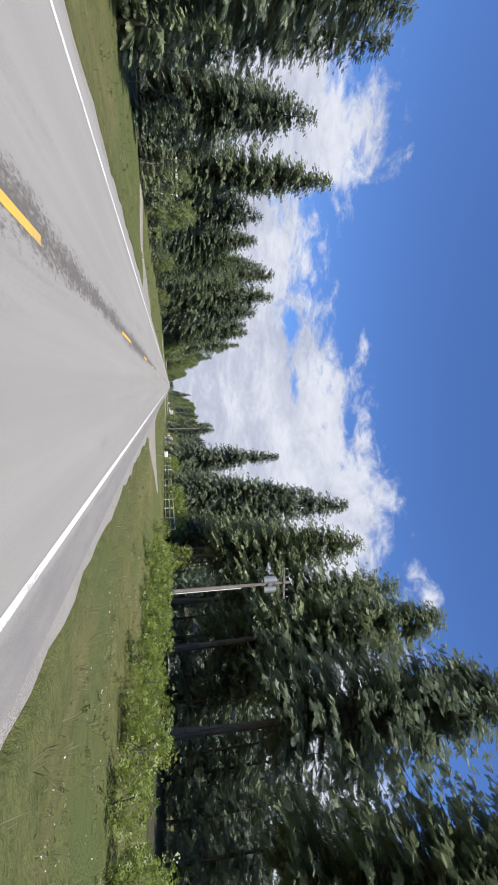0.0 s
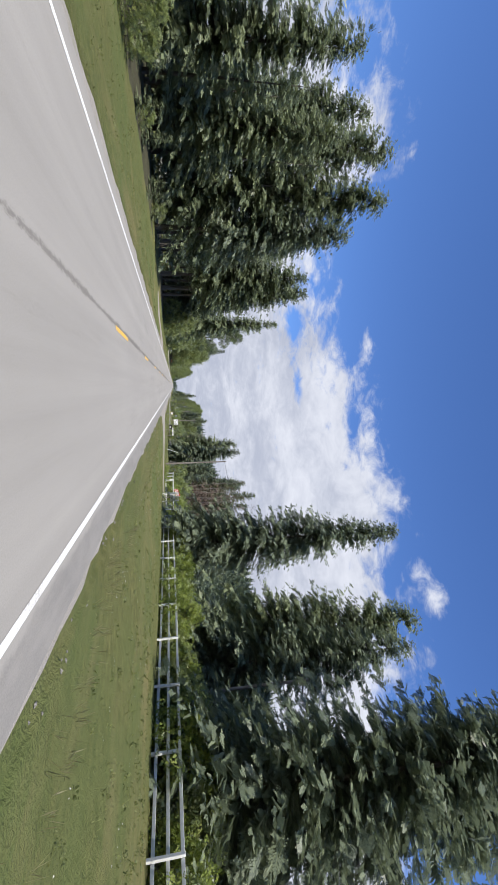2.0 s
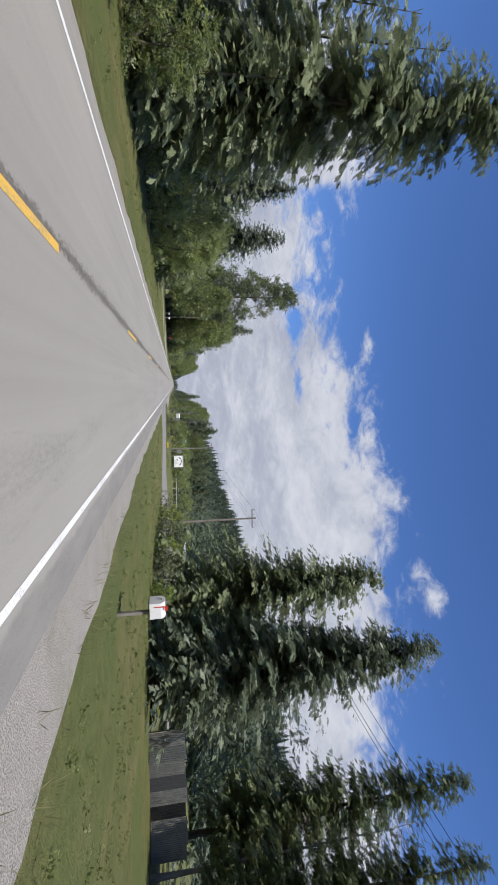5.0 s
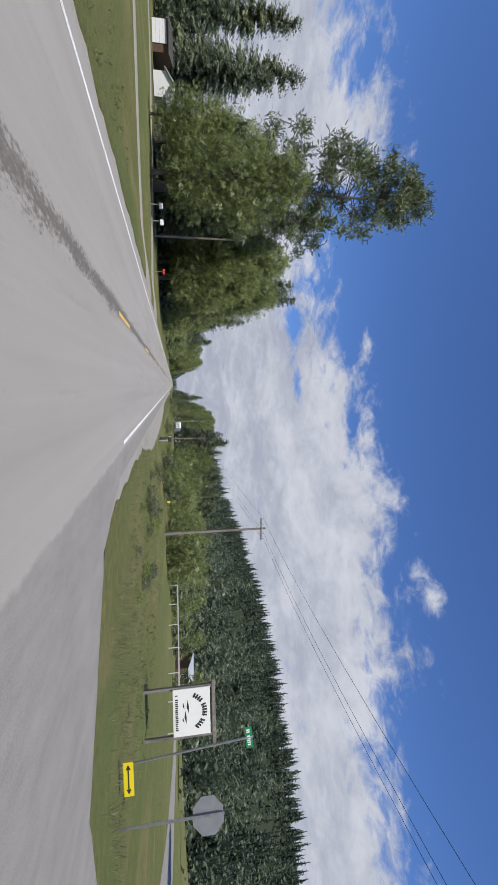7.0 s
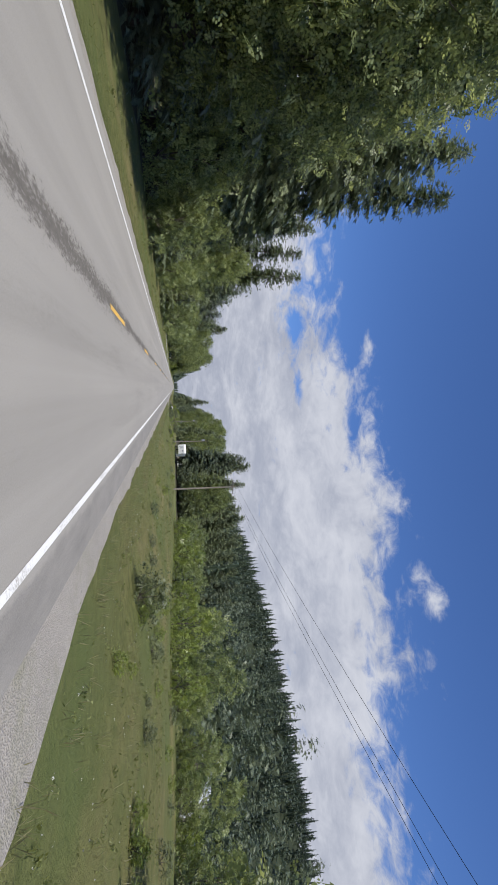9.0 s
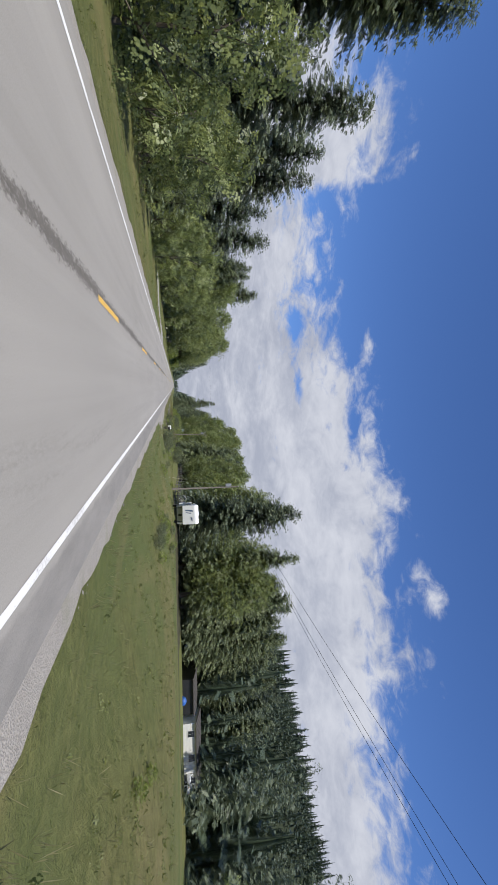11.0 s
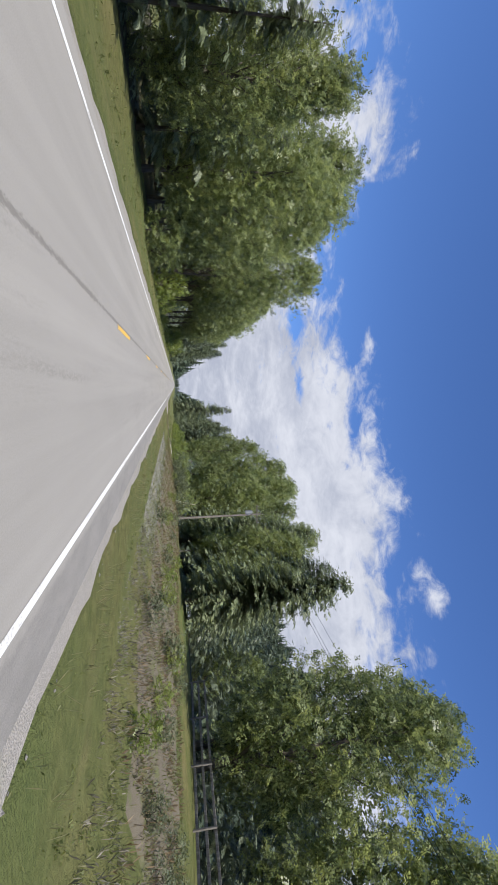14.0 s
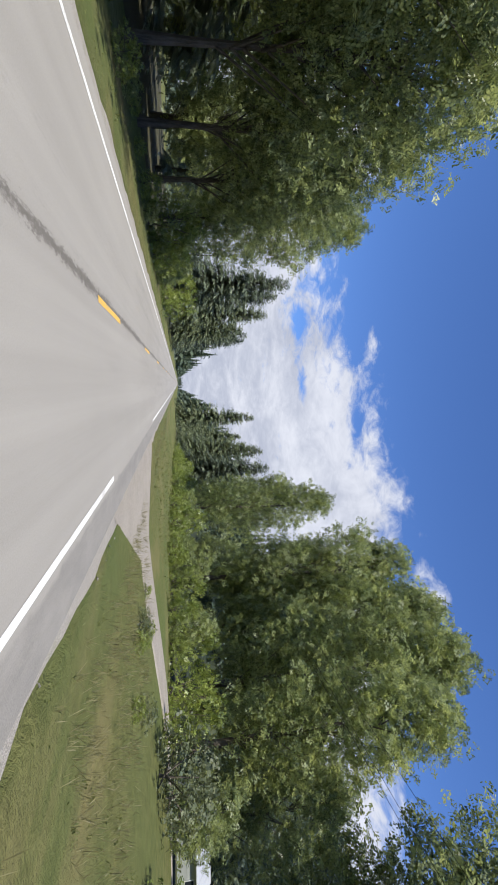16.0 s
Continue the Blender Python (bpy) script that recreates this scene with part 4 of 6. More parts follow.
fill(58, 90, 434, 470, 14, 15, 20, ("back",))
fill(33, 44, 464, 512, 14, 14, 19, FIRS)
fill(28, 50, 480, 600, 20, 11, 18, ("broad", "back", "back"))
fill(20, 44, 600, 740, 24, 14, 21, FIRS)
# leafy growth in front of the firs
fill(-18.5, -14.5, 12, 75, 24, 2, 5, ("young", "young", "bush"), "undergrowth")
fill(-19, -15.5, 75, 112, 12, 1.2, 3.0, ("young", "young", "bush"), "undergrowth")
fill(-17, -13.5, 158, 215, 24, 3, 8, ("bush", "young", "bush"), "undergrowth")
fill(-22, -16, 215, 232, 6, 3, 7, ("bush", "young"), "undergrowth")
fill(-16, -12, 312, 370, 24, 3, 8, ("bush", "young", "bush"), "undergrowth")
fill(-16.5, -13, 370, 400, 12, 3, 8, ("bush", "young", "bush"), "undergrowth")
fill(-17, -14, 410, 470, 22, 3, 9, ("bush", "bush", "young"), "undergrowth")
fill(-11.5, -9.5, 470, 500, 8, 1.8, 3.4, ("shrub", "bush"), "undergrowth")
fill(-11.5, -9.5, 500, 530, 12, 0.5, 1.3, ("shrub", "bush"), "undergrowth")
fill(-11.5, -9.5, 530, 560, 9, 2.0, 4.4, ("shrub", "bush"), "undergrowth")
fill(8.5, 12.0, 1, 27, 34, 0.9, 1.5, ("shrub",), "low weeds")
fill(9.5, 12.5, 25, 33, 9, 0.6, 1.2, ("shrub",), "low weeds")
fill(17.5, 20, 44, 60, 4, 2, 3.4, ("bush", "shrub"), "undergrowth")
fill(18.3, 19.6, 58, 116, 60, 2.1, 3.7, ("shrub", "shrub", "bush"), "undergrowth")
fill(13.2, 15.2, 129, 136, 9, 0.5, 0.9, ("shrub",), "low weeds")
fill(13, 17, 526, 600, 26, 1.2, 2.3, ("shrub",), "undergrowth")
fill(17.5, 20.5, 131, 152, 14, 2.2, 3.6, ("bush", "shrub"), "undergrowth")
fill(17, 27, 142, 163, 20, 2.5, 5, ("bush", "bush"), "undergrowth")
fill(13, 17, 184, 205, 8, 1.5, 3, ("shrub", "dull"), "undergrowth")
fill(27, 44, 276, 304, 24, 3, 6, ("bush", "bush", "young"), "undergrowth")
fill(11, 24, 266, 290, 24, 3, 5.2, ("bush", "bush", "bush"), "undergrowth")
fill(10, 22, 286, 310, 22, 0.3, 0.6, ("shrub", "dull"), "undergrowth")
fill(19, 28, 312, 350, 22, 1.8, 4.2, ("shrub", "bush", "young", "dull"), "undergrowth")
fill(32, 42, 312, 328, 10, 1.6, 2.8, ("bush", "shrub"), "undergrowth")
fill(24, 44, 290, 370, 30, 3, 7, ("bush", "young", "bush"), "undergrowth")
plant_list("7.3 244.6 0.75 dull; 7.9 245.4 0.85 dull; 8.6 245.0 0.7 shrub; 6.9 246.3 0.6 dull; 6.5 249.4 0.5 dull; 8.2 242.6 0.4 dull; 6.3 240.6 0.35 shrub; 9.8 241.0 0.5 dull; 7.3 256.4 0.7 dull; 8.0 256.9 0.85 dull; 9.6 269.5 1.9 dull; 7.9 297.8 1.25 dull; 8.4 298.3 1.1 bush; 10.4 268.2 2.2 bush; 11.2 266.8 2.4 bush; 12.0 266.0 2.0 dull; 9.4 271.5 1.5 dull", "low weeds")
fill(6.8, 9.5, 235, 241, 5, 0.3, 0.6, ("dull", "shrub", "dull"), "low weeds")
fill(7, 12, 284, 300, 14, 0.25, 0.5, ("dull", "shrub"), "low weeds")
fill(6.4, 9.0, 428, 440, 22, 0.45, 0.85, ("dull", "dull", "shrub"), "low weeds")
fill(9.0, 13.5, 430, 450, 26, 0.3, 0.7, ("dull", "dull", "shrub"), "low weeds")
fill(7.5, 9.5, 512, 518, 8, 0.3, 0.5, ("dull", "shrub"), "low weeds")
fill(7, 13, 300, 360, 14, 0.3, 0.7, ("dull", "shrub"), "low weeds")
fill(7, 14, 372, 400, 16, 0.25, 0.55, ("dull", "shrub"), "low weeds")
fill(8.6, 11.2, 368, 378, 14, 0.35, 0.6, ("shrub", "dull"), "low weeds")
plant_list("6.8 404.2 1.3 dull; 7.5 405.4 1.6 dull; 8.0 403.4 1.1 dull; 8.8 406 1.2 shrub", "low weeds")
fill(7.5, 12.5, 408, 470, 26, 0.5, 1.0, ("dull", "shrub", "dull"), "low weeds")
fill(13, 16, 428, 450, 5, 1.4, 2.2, ("dull", "bush"), "low weeds")
fill(8.5, 14, 450, 500, 16, 0.5, 1.0, ("dull", "shrub"), "low weeds")
fill(11, 15, 488, 520, 12, 1, 2.0, ("shrub", "dull"), "undergrowth")
fill(15, 20, 505, 610, 34, 2, 4.4, ("bush", "bush", "shrub"), "undergrowth")


def join_back_wood():
    """The trees deep in the wood, too many to tell apart, in one mesh."""
    bank = {}
    out = []
    for shape, m in BACK_WOOD:
        if shape not in bank:
            bank[shape] = back_crown(shape)
        a = np.array(m)
        out.append(bank[shape][::2] @ a[:3, :3].T + a[:3, 3])
    tagged(quads("deep_wood", np.concatenate(out), NEEDLES_BLUE), "dense dark conifer wood behind the roadside trees", "forest", kind="stuff")


join_back_wood()


# ------------------------------------------------------------ far woods and the wooded hill
def far_wood(name, label, places, material):
    """Hundreds of simple far trees in one mesh."""
    rng = np.random.default_rng(len(places))
    crowns = []
    bank = []
    for s in range(5):
        r = np.random.default_rng(900 + s)
        n = 32
        u = r.random(n) ** 0.8
        a = r.uniform(0, 6.2832, n)
        rad = 0.17 * (1 - u) ** 0.75 * r.uniform(0.6, 1.3, n)
        root = np.stack([np.cos(a) * rad * 0.25, np.sin(a) * rad * 0.25, 0.05 + 0.93 * u], -1)
        way = unit(np.stack([np.cos(a), np.sin(a), r.uniform(-0.9, -0.2, n)], -1))
        ln = rad * 1.15 + 0.018
        loose = sprigs(root, way, unit(np.cross(way, r.normal(0, 0.4, (n, 3)) + (0, 0, 1))), np.zeros((n, 3)), ln, ln * 0.6)
        # upright crossed sprays from the tip down form the spire
        spire = []
        for k in range(4):
            t = k * math.pi / 4 + r.uniform(-0.2, 0.2)
            w, low = r.uniform(0.07, 0.11), r.uniform(0.16, 0.40)
            side = np.array([math.cos(t) * w, math.sin(t) * w, low])
            spire.append([(0, 0, 1.0), tuple(side), (0, 0, 0.0), (-side[0], -side[1], low)])
        bank.append(np.concatenate([loose, np.array(spire)]))
    for k, (x, y, z, h) in enumerate(places):
        b = bank[k % 5]
        t = rng.uniform(0, 6.28)
        c, s = math.cos(t), math.sin(t)
        w = h * rng.uniform(0.85, 1.2)
        q = np.stack([(b[..., 0] * c - b[..., 1] * s) * w + x, (b[..., 0] * s + b[..., 1] * c) * w + y, b[..., 2] * h + z], -1)
        crowns.append(q)
    ob = quads(name, np.concatenate(crowns), material)
    return tagged(ob, label, "forest", kind="stuff")


def hill_height(x, y):
    """A long wooded hill beyond the fields on the right."""
    ridge = np.interp(x, [30, 60, 110, 190, 290, 420, 700], [14, 26, 44, 66, 98, 120, 150])
    return ridge * ease(y + 0.35 * x, 560, 960)


def build_far():
    rng = np.random.default_rng(77)
    xs, ys = np.linspace(30, 900, 40), np.linspace(420, 1700, 40)
    X, Y = np.meshgrid(xs, ys)
    Z = hill_height(X, Y) + ground_height(X, Y) - 0.5
    n = len(xs)
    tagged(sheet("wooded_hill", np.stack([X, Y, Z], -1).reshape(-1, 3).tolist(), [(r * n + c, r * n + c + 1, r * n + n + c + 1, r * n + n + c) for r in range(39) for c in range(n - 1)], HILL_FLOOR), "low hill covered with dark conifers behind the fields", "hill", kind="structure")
    places = []
    for k in range(4200):
        x = 36 + 560 * rng.random() ** 1.2
        y = 440 + 710 * rng.random() ** 1.3 - 0.2 * x
        if x < 62 and y < 760:
            continue
        h = 13 + 17 * rng.random() ** 1.4
        places.append((x, y, float(hill_height(x, y) + ground_height(x, y)) - 1.0, h))
    far_wood("hill_forest", "dense dark conifer forest on a distant hillside", places, HILL_NEEDLES)
    places = []
    for k in range(420):
        y = 720 + 1500 * rng.random() ** 1.5
        x = rng.uniform(9, 34) + 0.01 * (y - 700)
        places.append((x, y, gz(x, y) - 0.3, rng.uniform(14, 24)))
        x = -rng.uniform(13, 40) - 0.01 * (y - 700)
        places.append((x, y, gz(x, y) - 0.3, rng.uniform(14, 24)))
    for k in range(60):
        x, y = rng.uniform(-40, 40), rng.uniform(2150, 2500)
        places.append((x, y, gz(x, y), rng.uniform(15, 24)))
    far_wood("distant_roadside_forest", "rows of far conifers closing in beside the road", places, HILL_NEEDLES)


def build_deep_forest():
    """The forest that goes on behind the first rows of trees."""
    rng = np.random.default_rng(31)
    places = []
    for k in range(1500):
        if k % 5 < 3:
            x, y = -rng.uniform(37, 125), rng.uniform(-30, 720)
            if 225 < y < 312 and x > -78:
                continue
        else:
            x, y = rng.uniform(46, 120), rng.uniform(-30, 560)
            if 135 < y < 425 or (525 < y and x < 80):
                continue
        places.append((x, y, gz(x, y) - 0.3, rng.uniform(9, 16)))
    far_wood("deep_forest", "continuous dark conifer forest behind the roadside trees", places, HILL_NEEDLES)


build_far()
build_deep_forest()


# ------------------------------------------------------------ road markings
def mark(name, x, y0, y1, width, material, label, category="road marking", group="", parent=None, z=0.004):
    n = max(1, int((y1 - y0) / 12))
    verts, faces = [], []
    for k in range(n + 1):
        y = y0 + (y1 - y0) * k / n
        verts += [(x - width / 2, y, z), (x + width / 2, y, z)]
    for k in range(n):
        faces.append((2 * k, 2 * k + 1, 2 * k + 3, 2 * k + 2))
    return tagged(sheet(name, verts, faces, material, parent), label, category, group, kind="structure")


mark("edge_line_left", LEFT, -60, FAR, 0.12, WHITE_LINE, "white painted edge line along the asphalt")
for a, b in ((-60, 219), (232.5, 511.5), (527, FAR)):
    mark("edge_line_right", RIGHT, a, b, 0.11, WHITE_LINE, "white painted edge line along the asphalt")
y = 54.16 - 12.107 * 5
for k in range(100):
    at = y + float(np.interp(y, [62, 98, 132, 165], [0, -0.75, -0.35, 0]))
    mark("centre_dash", MIDDLE, at - 3.2, at, 0.125, YELLOW_LINE, "worn yellow centre dash on the asphalt", group="centre dashes")
    y += 12.107 if k < 23 else 12.19 if k < 36 else 11.87

# ------------------------------------------------------------ things beside the road
RED_PAINT = plain("red_marker_paint", (0.60, 0.05, 0.03), 0.5, 0, 9, 0.2)
YELLOW_SIGN = plain("yellow_sign_sheeting", (0.85, 0.66, 0.02), 0.45, 0, 9, 0.08)
GREEN_SIGN = plain("green_sign_sheeting", (0.02, 0.25, 0.10), 0.45, 0, 9, 0.1)
SIGN_WHITE = plain("white_sign_board", (0.82, 0.82, 0.80), 0.5, 0, 3, 0.06)
SIGN_BACK = plain("bare_aluminium_sign_back", (0.40, 0.41, 0.42), 0.5, 0.6, 5, 0.2)
INK = plain("black_lettering_paint", (0.03, 0.03, 0.035), 0.6, 0, 9, 0.1)
RV_SKIN = plain("off_white_camper_skin", (0.70, 0.71, 0.70), 0.4, 0, 2, 0.07)
RV_GREY = plain("grey_camper_skirt", (0.10, 0.105, 0.115), 0.5, 0, 4, 0.15)
RUBBER = plain("black_rubber", (0.02, 0.02, 0.02), 0.8, 0, 10, 0.2)
BLUE_STRIPE = plain("blue_grey_stripe", (0.10, 0.14, 0.22), 0.4, 0, 5, 0.1)
RUST = plain("rusty_sheet", (0.28, 0.11, 0.06), 0.8, 0.1, 7, 0.4)
TIN = plain("weathered_corrugated_tin", (0.42, 0.42, 0.41), 0.5, 0.5, 2.0, 0.45)
ROOF_METAL = plain("pale_metal_roof", (0.62, 0.64, 0.66), 0.4, 0.4, 2, 0.12)
ROOF_DARK = plain("dark_shingle_roof", (0.07, 0.065, 0.06), 0.9, 0, 6, 0.3)
SIDING_WHITE = plain("white_board_siding", (0.72, 0.72, 0.69), 0.6, 0, 2, 0.1)
SIDING_BROWN = plain("brown_board_siding", (0.14, 0.085, 0.055), 0.8, 0, 4, 0.3)
SIDING_GREY = plain("grey_green_siding", (0.34, 0.36, 0.34), 0.7, 0, 3, 0.12)
CREAM = plain("cream_painted_steel", (0.62, 0.56, 0.42), 0.5, 0, 8, 0.2)
TEAL = plain("faded_teal_paint", (0.30, 0.42, 0.40), 0.6, 0, 4, 0.15)
STRIPE_RED = plain("red_cloth", (0.55, 0.03, 0.04), 0.9, 0, 9, 0.15)
STRIPE_WHITE = plain("white_cloth", (0.78, 0.77, 0.74), 0.9, 0, 9, 0.1)
STRIPE_BLUE = plain("navy_cloth", (0.02, 0.03, 0.12), 0.9, 0, 9, 0.15)
WIRE = plain("dark_cable", (0.03, 0.03, 0.03), 0.6, 0.3, 9, 0.1)
GLASS = Mat("dark_window_glass").done((0.02, 0.025, 0.03), 0.05, 0.0, 0.6)
BANK_STONE = gravel_material("grey_bank_stone", (0.15, 0.145, 0.132), (0.40, 0.388, 0.36), 0.1)
ROCK = gravel_material("bleached_field_stone", (0.09, 0.085, 0.08), (0.30, 0.285, 0.265), 0.15)


def line_of_bars(bm, x0, x1, y, z, height, count, rng, gap=0.35):
    """Writing too small to read: a row of short bars in the plane of y."""
    step = (x1 - x0) / count
    for k in range(count):
        if rng.random() < 0.12:
            continue
        a = x0 + k * step
        box(bm, a, a + step * (1 - gap * rng.uniform(0.6, 1.3)), y - 0.004, y, z, z + height * rng.uniform(0.8, 1.0))


def rail_fence(x0, y0, x1, y1, bays, height, rails, material, label, post=0.07):
    """Posts and rails from one end to the other."""
    length = math.hypot(x1 - x0, y1 - y0)
    turn = math.degrees(math.atan2(y1 - y0, x1 - x0))
    ob = thing("rail_fence", x0, y0, gz(x0, y0), turn, label, "fence")
    rng = random.Random(int(y0 * 10))
    step = length / bays
    c, s = math.cos(radians(turn)), math.sin(radians(turn))

    def rise(d):
        return gz(x0 + c * d, y0 + s * d) - gz(x0, y0)

    for k in range(bays + 1):
        lean = rng.uniform(-0.03, 0.03)
        bm = boxed(k * step - post, k * step + post, -post, post, rise(k * step) - 0.3, rise(k * step) + height * 1.04, 0.012)
        for v in bm.verts:
            v.co.x += lean * (v.co.z - rise(k * step))
        part("post", bm, material, ob)
    for k in range(bays):
        for r in range(rails):
            z = height * (0.97 - (0.80 / max(1, rails - 1)) * r)
            bm = boxed(k * step + 0.03, (k + 1) * step - 0.03, -post - 0.045, -post - 0.004, z - 0.07, z + 0.07, 0.008)
            for v in bm.verts:
                v.co.z += rise(k * step) + (rise((k + 1) * step) - rise(k * step)) * (v.co.x - k * step) / step + rng.uniform(-0.008, 0.008)
            part("rail", bm, material, ob)
    return ob


rail_fence(17.7, 53.2, 17.2, 120.7, 14, 1.42, 3, FENCE_WHITE, "long white three-rail wooden fence in front of leafy shrubs")
rail_fence(14.4, 136.0, 14.6, 131.8, 2, 1.38, 2, FENCE_WHITE, "white two-rail fence half hidden by shrubs")
rail_fence(14.75, 131.65, 18.6, 128.9, 2, 1.40, 2, FENCE_WHITE, "white two-rail fence beside a shaded driveway")
rail_fence(17.4, 120.9, 26, 121.6, 3, 1.5, 2, FENCE_WHITE, "white rail fence beside a shaded driveway")
rail_fence(32.6, 257, 22.4, 281.5, 9, 1.12, 1, FENCE_WHITE, "pale single-rail fence across the edge of the field", 0.04)
rail_fence(-16.5, 36, -17.5, 45.5, 4, 1.3, 3, OLD_WOOD, "thin grey field fence beside a dark kiosk", 0.045)


# ---- power line
def utility_pole(x, y, h, turn, cross, drum=False, lean=0.0):
    ob = thing("utility_pole", x, y, gz(x, y) - 0.1, turn, "tall weathered wooden utility pole with a crossarm" if cross else "tall weathered wooden utility pole", "utility pole", "utility poles")
    bm = bmesh.new()
    rod(bm, (0, 0, -0.6), (lean * 0.4, 0, h * 0.4), 0.155, 0.135, 12)
    rod(bm, (lean * 0.4, 0, h * 0.4), (lean, 0, h), 0.135, 0.10, 12)
    part("pole", bm, POLE_WOOD, ob)
    tips = []
    if cross:
        part("crossarm", boxed(lean - 1.2, lean + 1.2, -0.16, -0.05, h - 0.55, h - 0.43, 0.01), OLD_WOOD, ob)
        for d in (-1, 1):
            part("brace", rodded((lean + 0.75 * d, -0.1, h - 0.55), (lean, -0.12, h - 1.15), 0.02, 0.02, 6), STEEL, ob)
        for d in (-1.08, -0.45, 0.5, 1.08):
            bm = rodded((lean + d, -0.1, h - 0.43), (lean + d, -0.1, h - 0.30), 0.02, 0.02, 8)
            rod(bm, (lean + d, -0.1, h - 0.32), (lean + d, -0.1, h - 0.20), 0.055, 0.035, 10)
            part("insulator", bm, SIGN_BACK, ob)
    else:
        part("insulator", rodded((lean, 0, h), (lean, 0, h + 0.16), 0.05, 0.03, 10), SIGN_BACK, ob)
    for d in (-0.36, 0.36)[:drum]:
        bm = rodded((lean + d, -0.12, h - 2.0), (lean + d, -0.12, h - 1.15), 0.25, 0.25, 16)
        rod(bm, (lean + d, -0.12, h - 1.15), (lean + d, -0.12, h - 1.08), 0.25, 0.12, 16)
        part("transformer", bm, SIGN_BACK, ob, "pale grey transformer drum")
        part("bracket", boxed(min(lean, lean + d * 0.6), max(lean, lean + d * 0.6), -0.18, -0.06, h - 1.7, h - 1.4), STEEL, ob)
    if drum == 2:
        part("riser_pipe", rodded((0.17, 0, -0.3), (0.15, 0, h * 0.62), 0.055, 0.055, 10), WHITE_PAINT, ob, "white plastic riser pipe")
    return ob


POLES = [(16.4, -22, 11.8, 1, 0), (14.4, 29.6, 9.6, 1, 2), (23.5, 94, 11.8, 1, 0), (13.5, 140.2, 10.8, 0, 0), (16.4, 208, 11.4, 1, 0), (15.4, 263, 10.55, 1, 0), (16.3, 351, 10.0, 1, 0), (16.4, 413.8, 10.6, 0, 1), (16.3, 492.2, 10.6, 1, 1), (20.5, 575, 10.5, 1, 0), (20, 650, 10.5, 1, 0)]
for x, y, h, cross, drum in POLES:
    utility_pole(x, y, h, random.Random(int(y)).uniform(-4, 4), cross, drum)
utility_pole(-17.6, 276.7, 10.9, 0, 0)


def cable(a, b, sag, r, parent, name="cable", steps=14):
    a, b = Vector(a), Vector(b)
    bm = bmesh.new()
    side = Vector((b.y - a.y, a.x - b.x, 0)).normalized()
    rings = []
    for k in range(steps + 1):
        u = k / steps
        p = a.lerp(b, u) - Vector((0, 0, 4 * sag * u * (1 - u)))
        rings.append([bm.verts.new(p + side * (r * math.cos(q)) + Vector((0, 0, r * math.sin(q)))) for q in (0.52, 2.62, 4.71)])
    for p, q in zip(rings, rings[1:]):
        for s in range(3):
            bm.faces.new((p[s], p[(s + 1) % 3], q[(s + 1) % 3], q[s]))
    return part(name, bm, WIRE, parent)


lines = thing("power_line", 16, 0, 0, 0, "thin dark overhead cables sagging between the utility poles", "cable")
for (x0, y0, h0, c0, _), (x1, y1, h1, c1, _) in zip(POLES, POLES[1:]):
    for d in (-1.08, 0.5, 1.08):
        cable((x0 - 16 + (d if c0 else 0.12 * d), y0 - 0.1, gz(x0, y0) + h0 - 0.3), (x1 - 16 + (d if c1 else 0.12 * d), y1 - 0.1, gz(x1, y1) + h1 - 0.3), 0.9, 0.011, lines)
service = thing("service_cable", 16.4, 413.8, 0, 0, "single dark service cable crossing high over the road", "cable")
cable((0, 0, 7.6), (-45, -12, 7.2), 0.9, 0.005, service)
guy = thing("guy_wire", 16.4, 413.8, 0.4, 0, "pale guy wire slanting from a utility pole to the grass", "cable")
part("wire", rodded((-1.6, 1.8, 0.0), (-0.1, 0.1, 9.0), 0.016, 0.016, 6), STEEL, guy)
part("guard", rodded((-1.6, 1.8, 0.0), (-1.25, 1.4, 2.1), 0.03, 0.03, 8), CREAM, guy)


# ---- road signs
def octagon(bm, r, y0, y1, z):
    ring = [(math.cos(radians(22.5 + 45 * k)) * r, math.sin(radians(22.5 + 45 * k)) * r) for k in range(8)]
    a = [bm.verts.new((x, y0, z + q)) for x, q in ring]
    b = [bm.verts.new((x, y1, z + q)) for x, q in ring]
    bm.faces.new(a)
    bm.faces.new(b[::-1])
    for k in range(8):
        bm.faces.new((a[k], b[k], b[(k + 1) % 8], a[(k + 1) % 8]))
    bmesh.ops.recalc_face_normals(bm, faces=bm.faces)
    return bm


stop = thing("stop_sign", 10.98, 229.0, gz(10.98, 229), -42, "octagonal stop sign seen from its bare grey back", "road sign")
part("post", boxed(-0.03, 0.03, -0.03, 0.03, -0.4, 2.55), STEEL, stop)
part("plate", octagon(bmesh.new(), 0.41, 0.032, 0.042, 2.15), SIGN_BACK, stop, "bare aluminium plate")
part("face", octagon(bmesh.new(), 0.40, 0.043, 0.046, 2.15), RED_PAINT, stop, "red front of the plate")
street = thing("street_name_sign", 9.75, 229.5, gz(9.75, 229.5), 0, "leaning steel post with a small green street name plate", "road sign")
street.matrix_basis = pose(9.75, 229.5, gz(9.75, 229.5), 0, -5.5, 0)
part("post", rodded((0, 0, -0.3), (0, 0, 3.35), 0.028, 0.028, 8), STEEL, street)
part("name_plate", boxed(-0.30, 0.30, -0.012, 0.0, 3.15, 3.33, 0.004), GREEN_SIGN, street, "green plate with white bars of writing")
bm = bmesh.new()
line_of_bars(bm, -0.24, 0.24, -0.013, 3.19, 0.10, 8, random.Random(3))
part("lettering", bm, SIGN_WHITE, street)
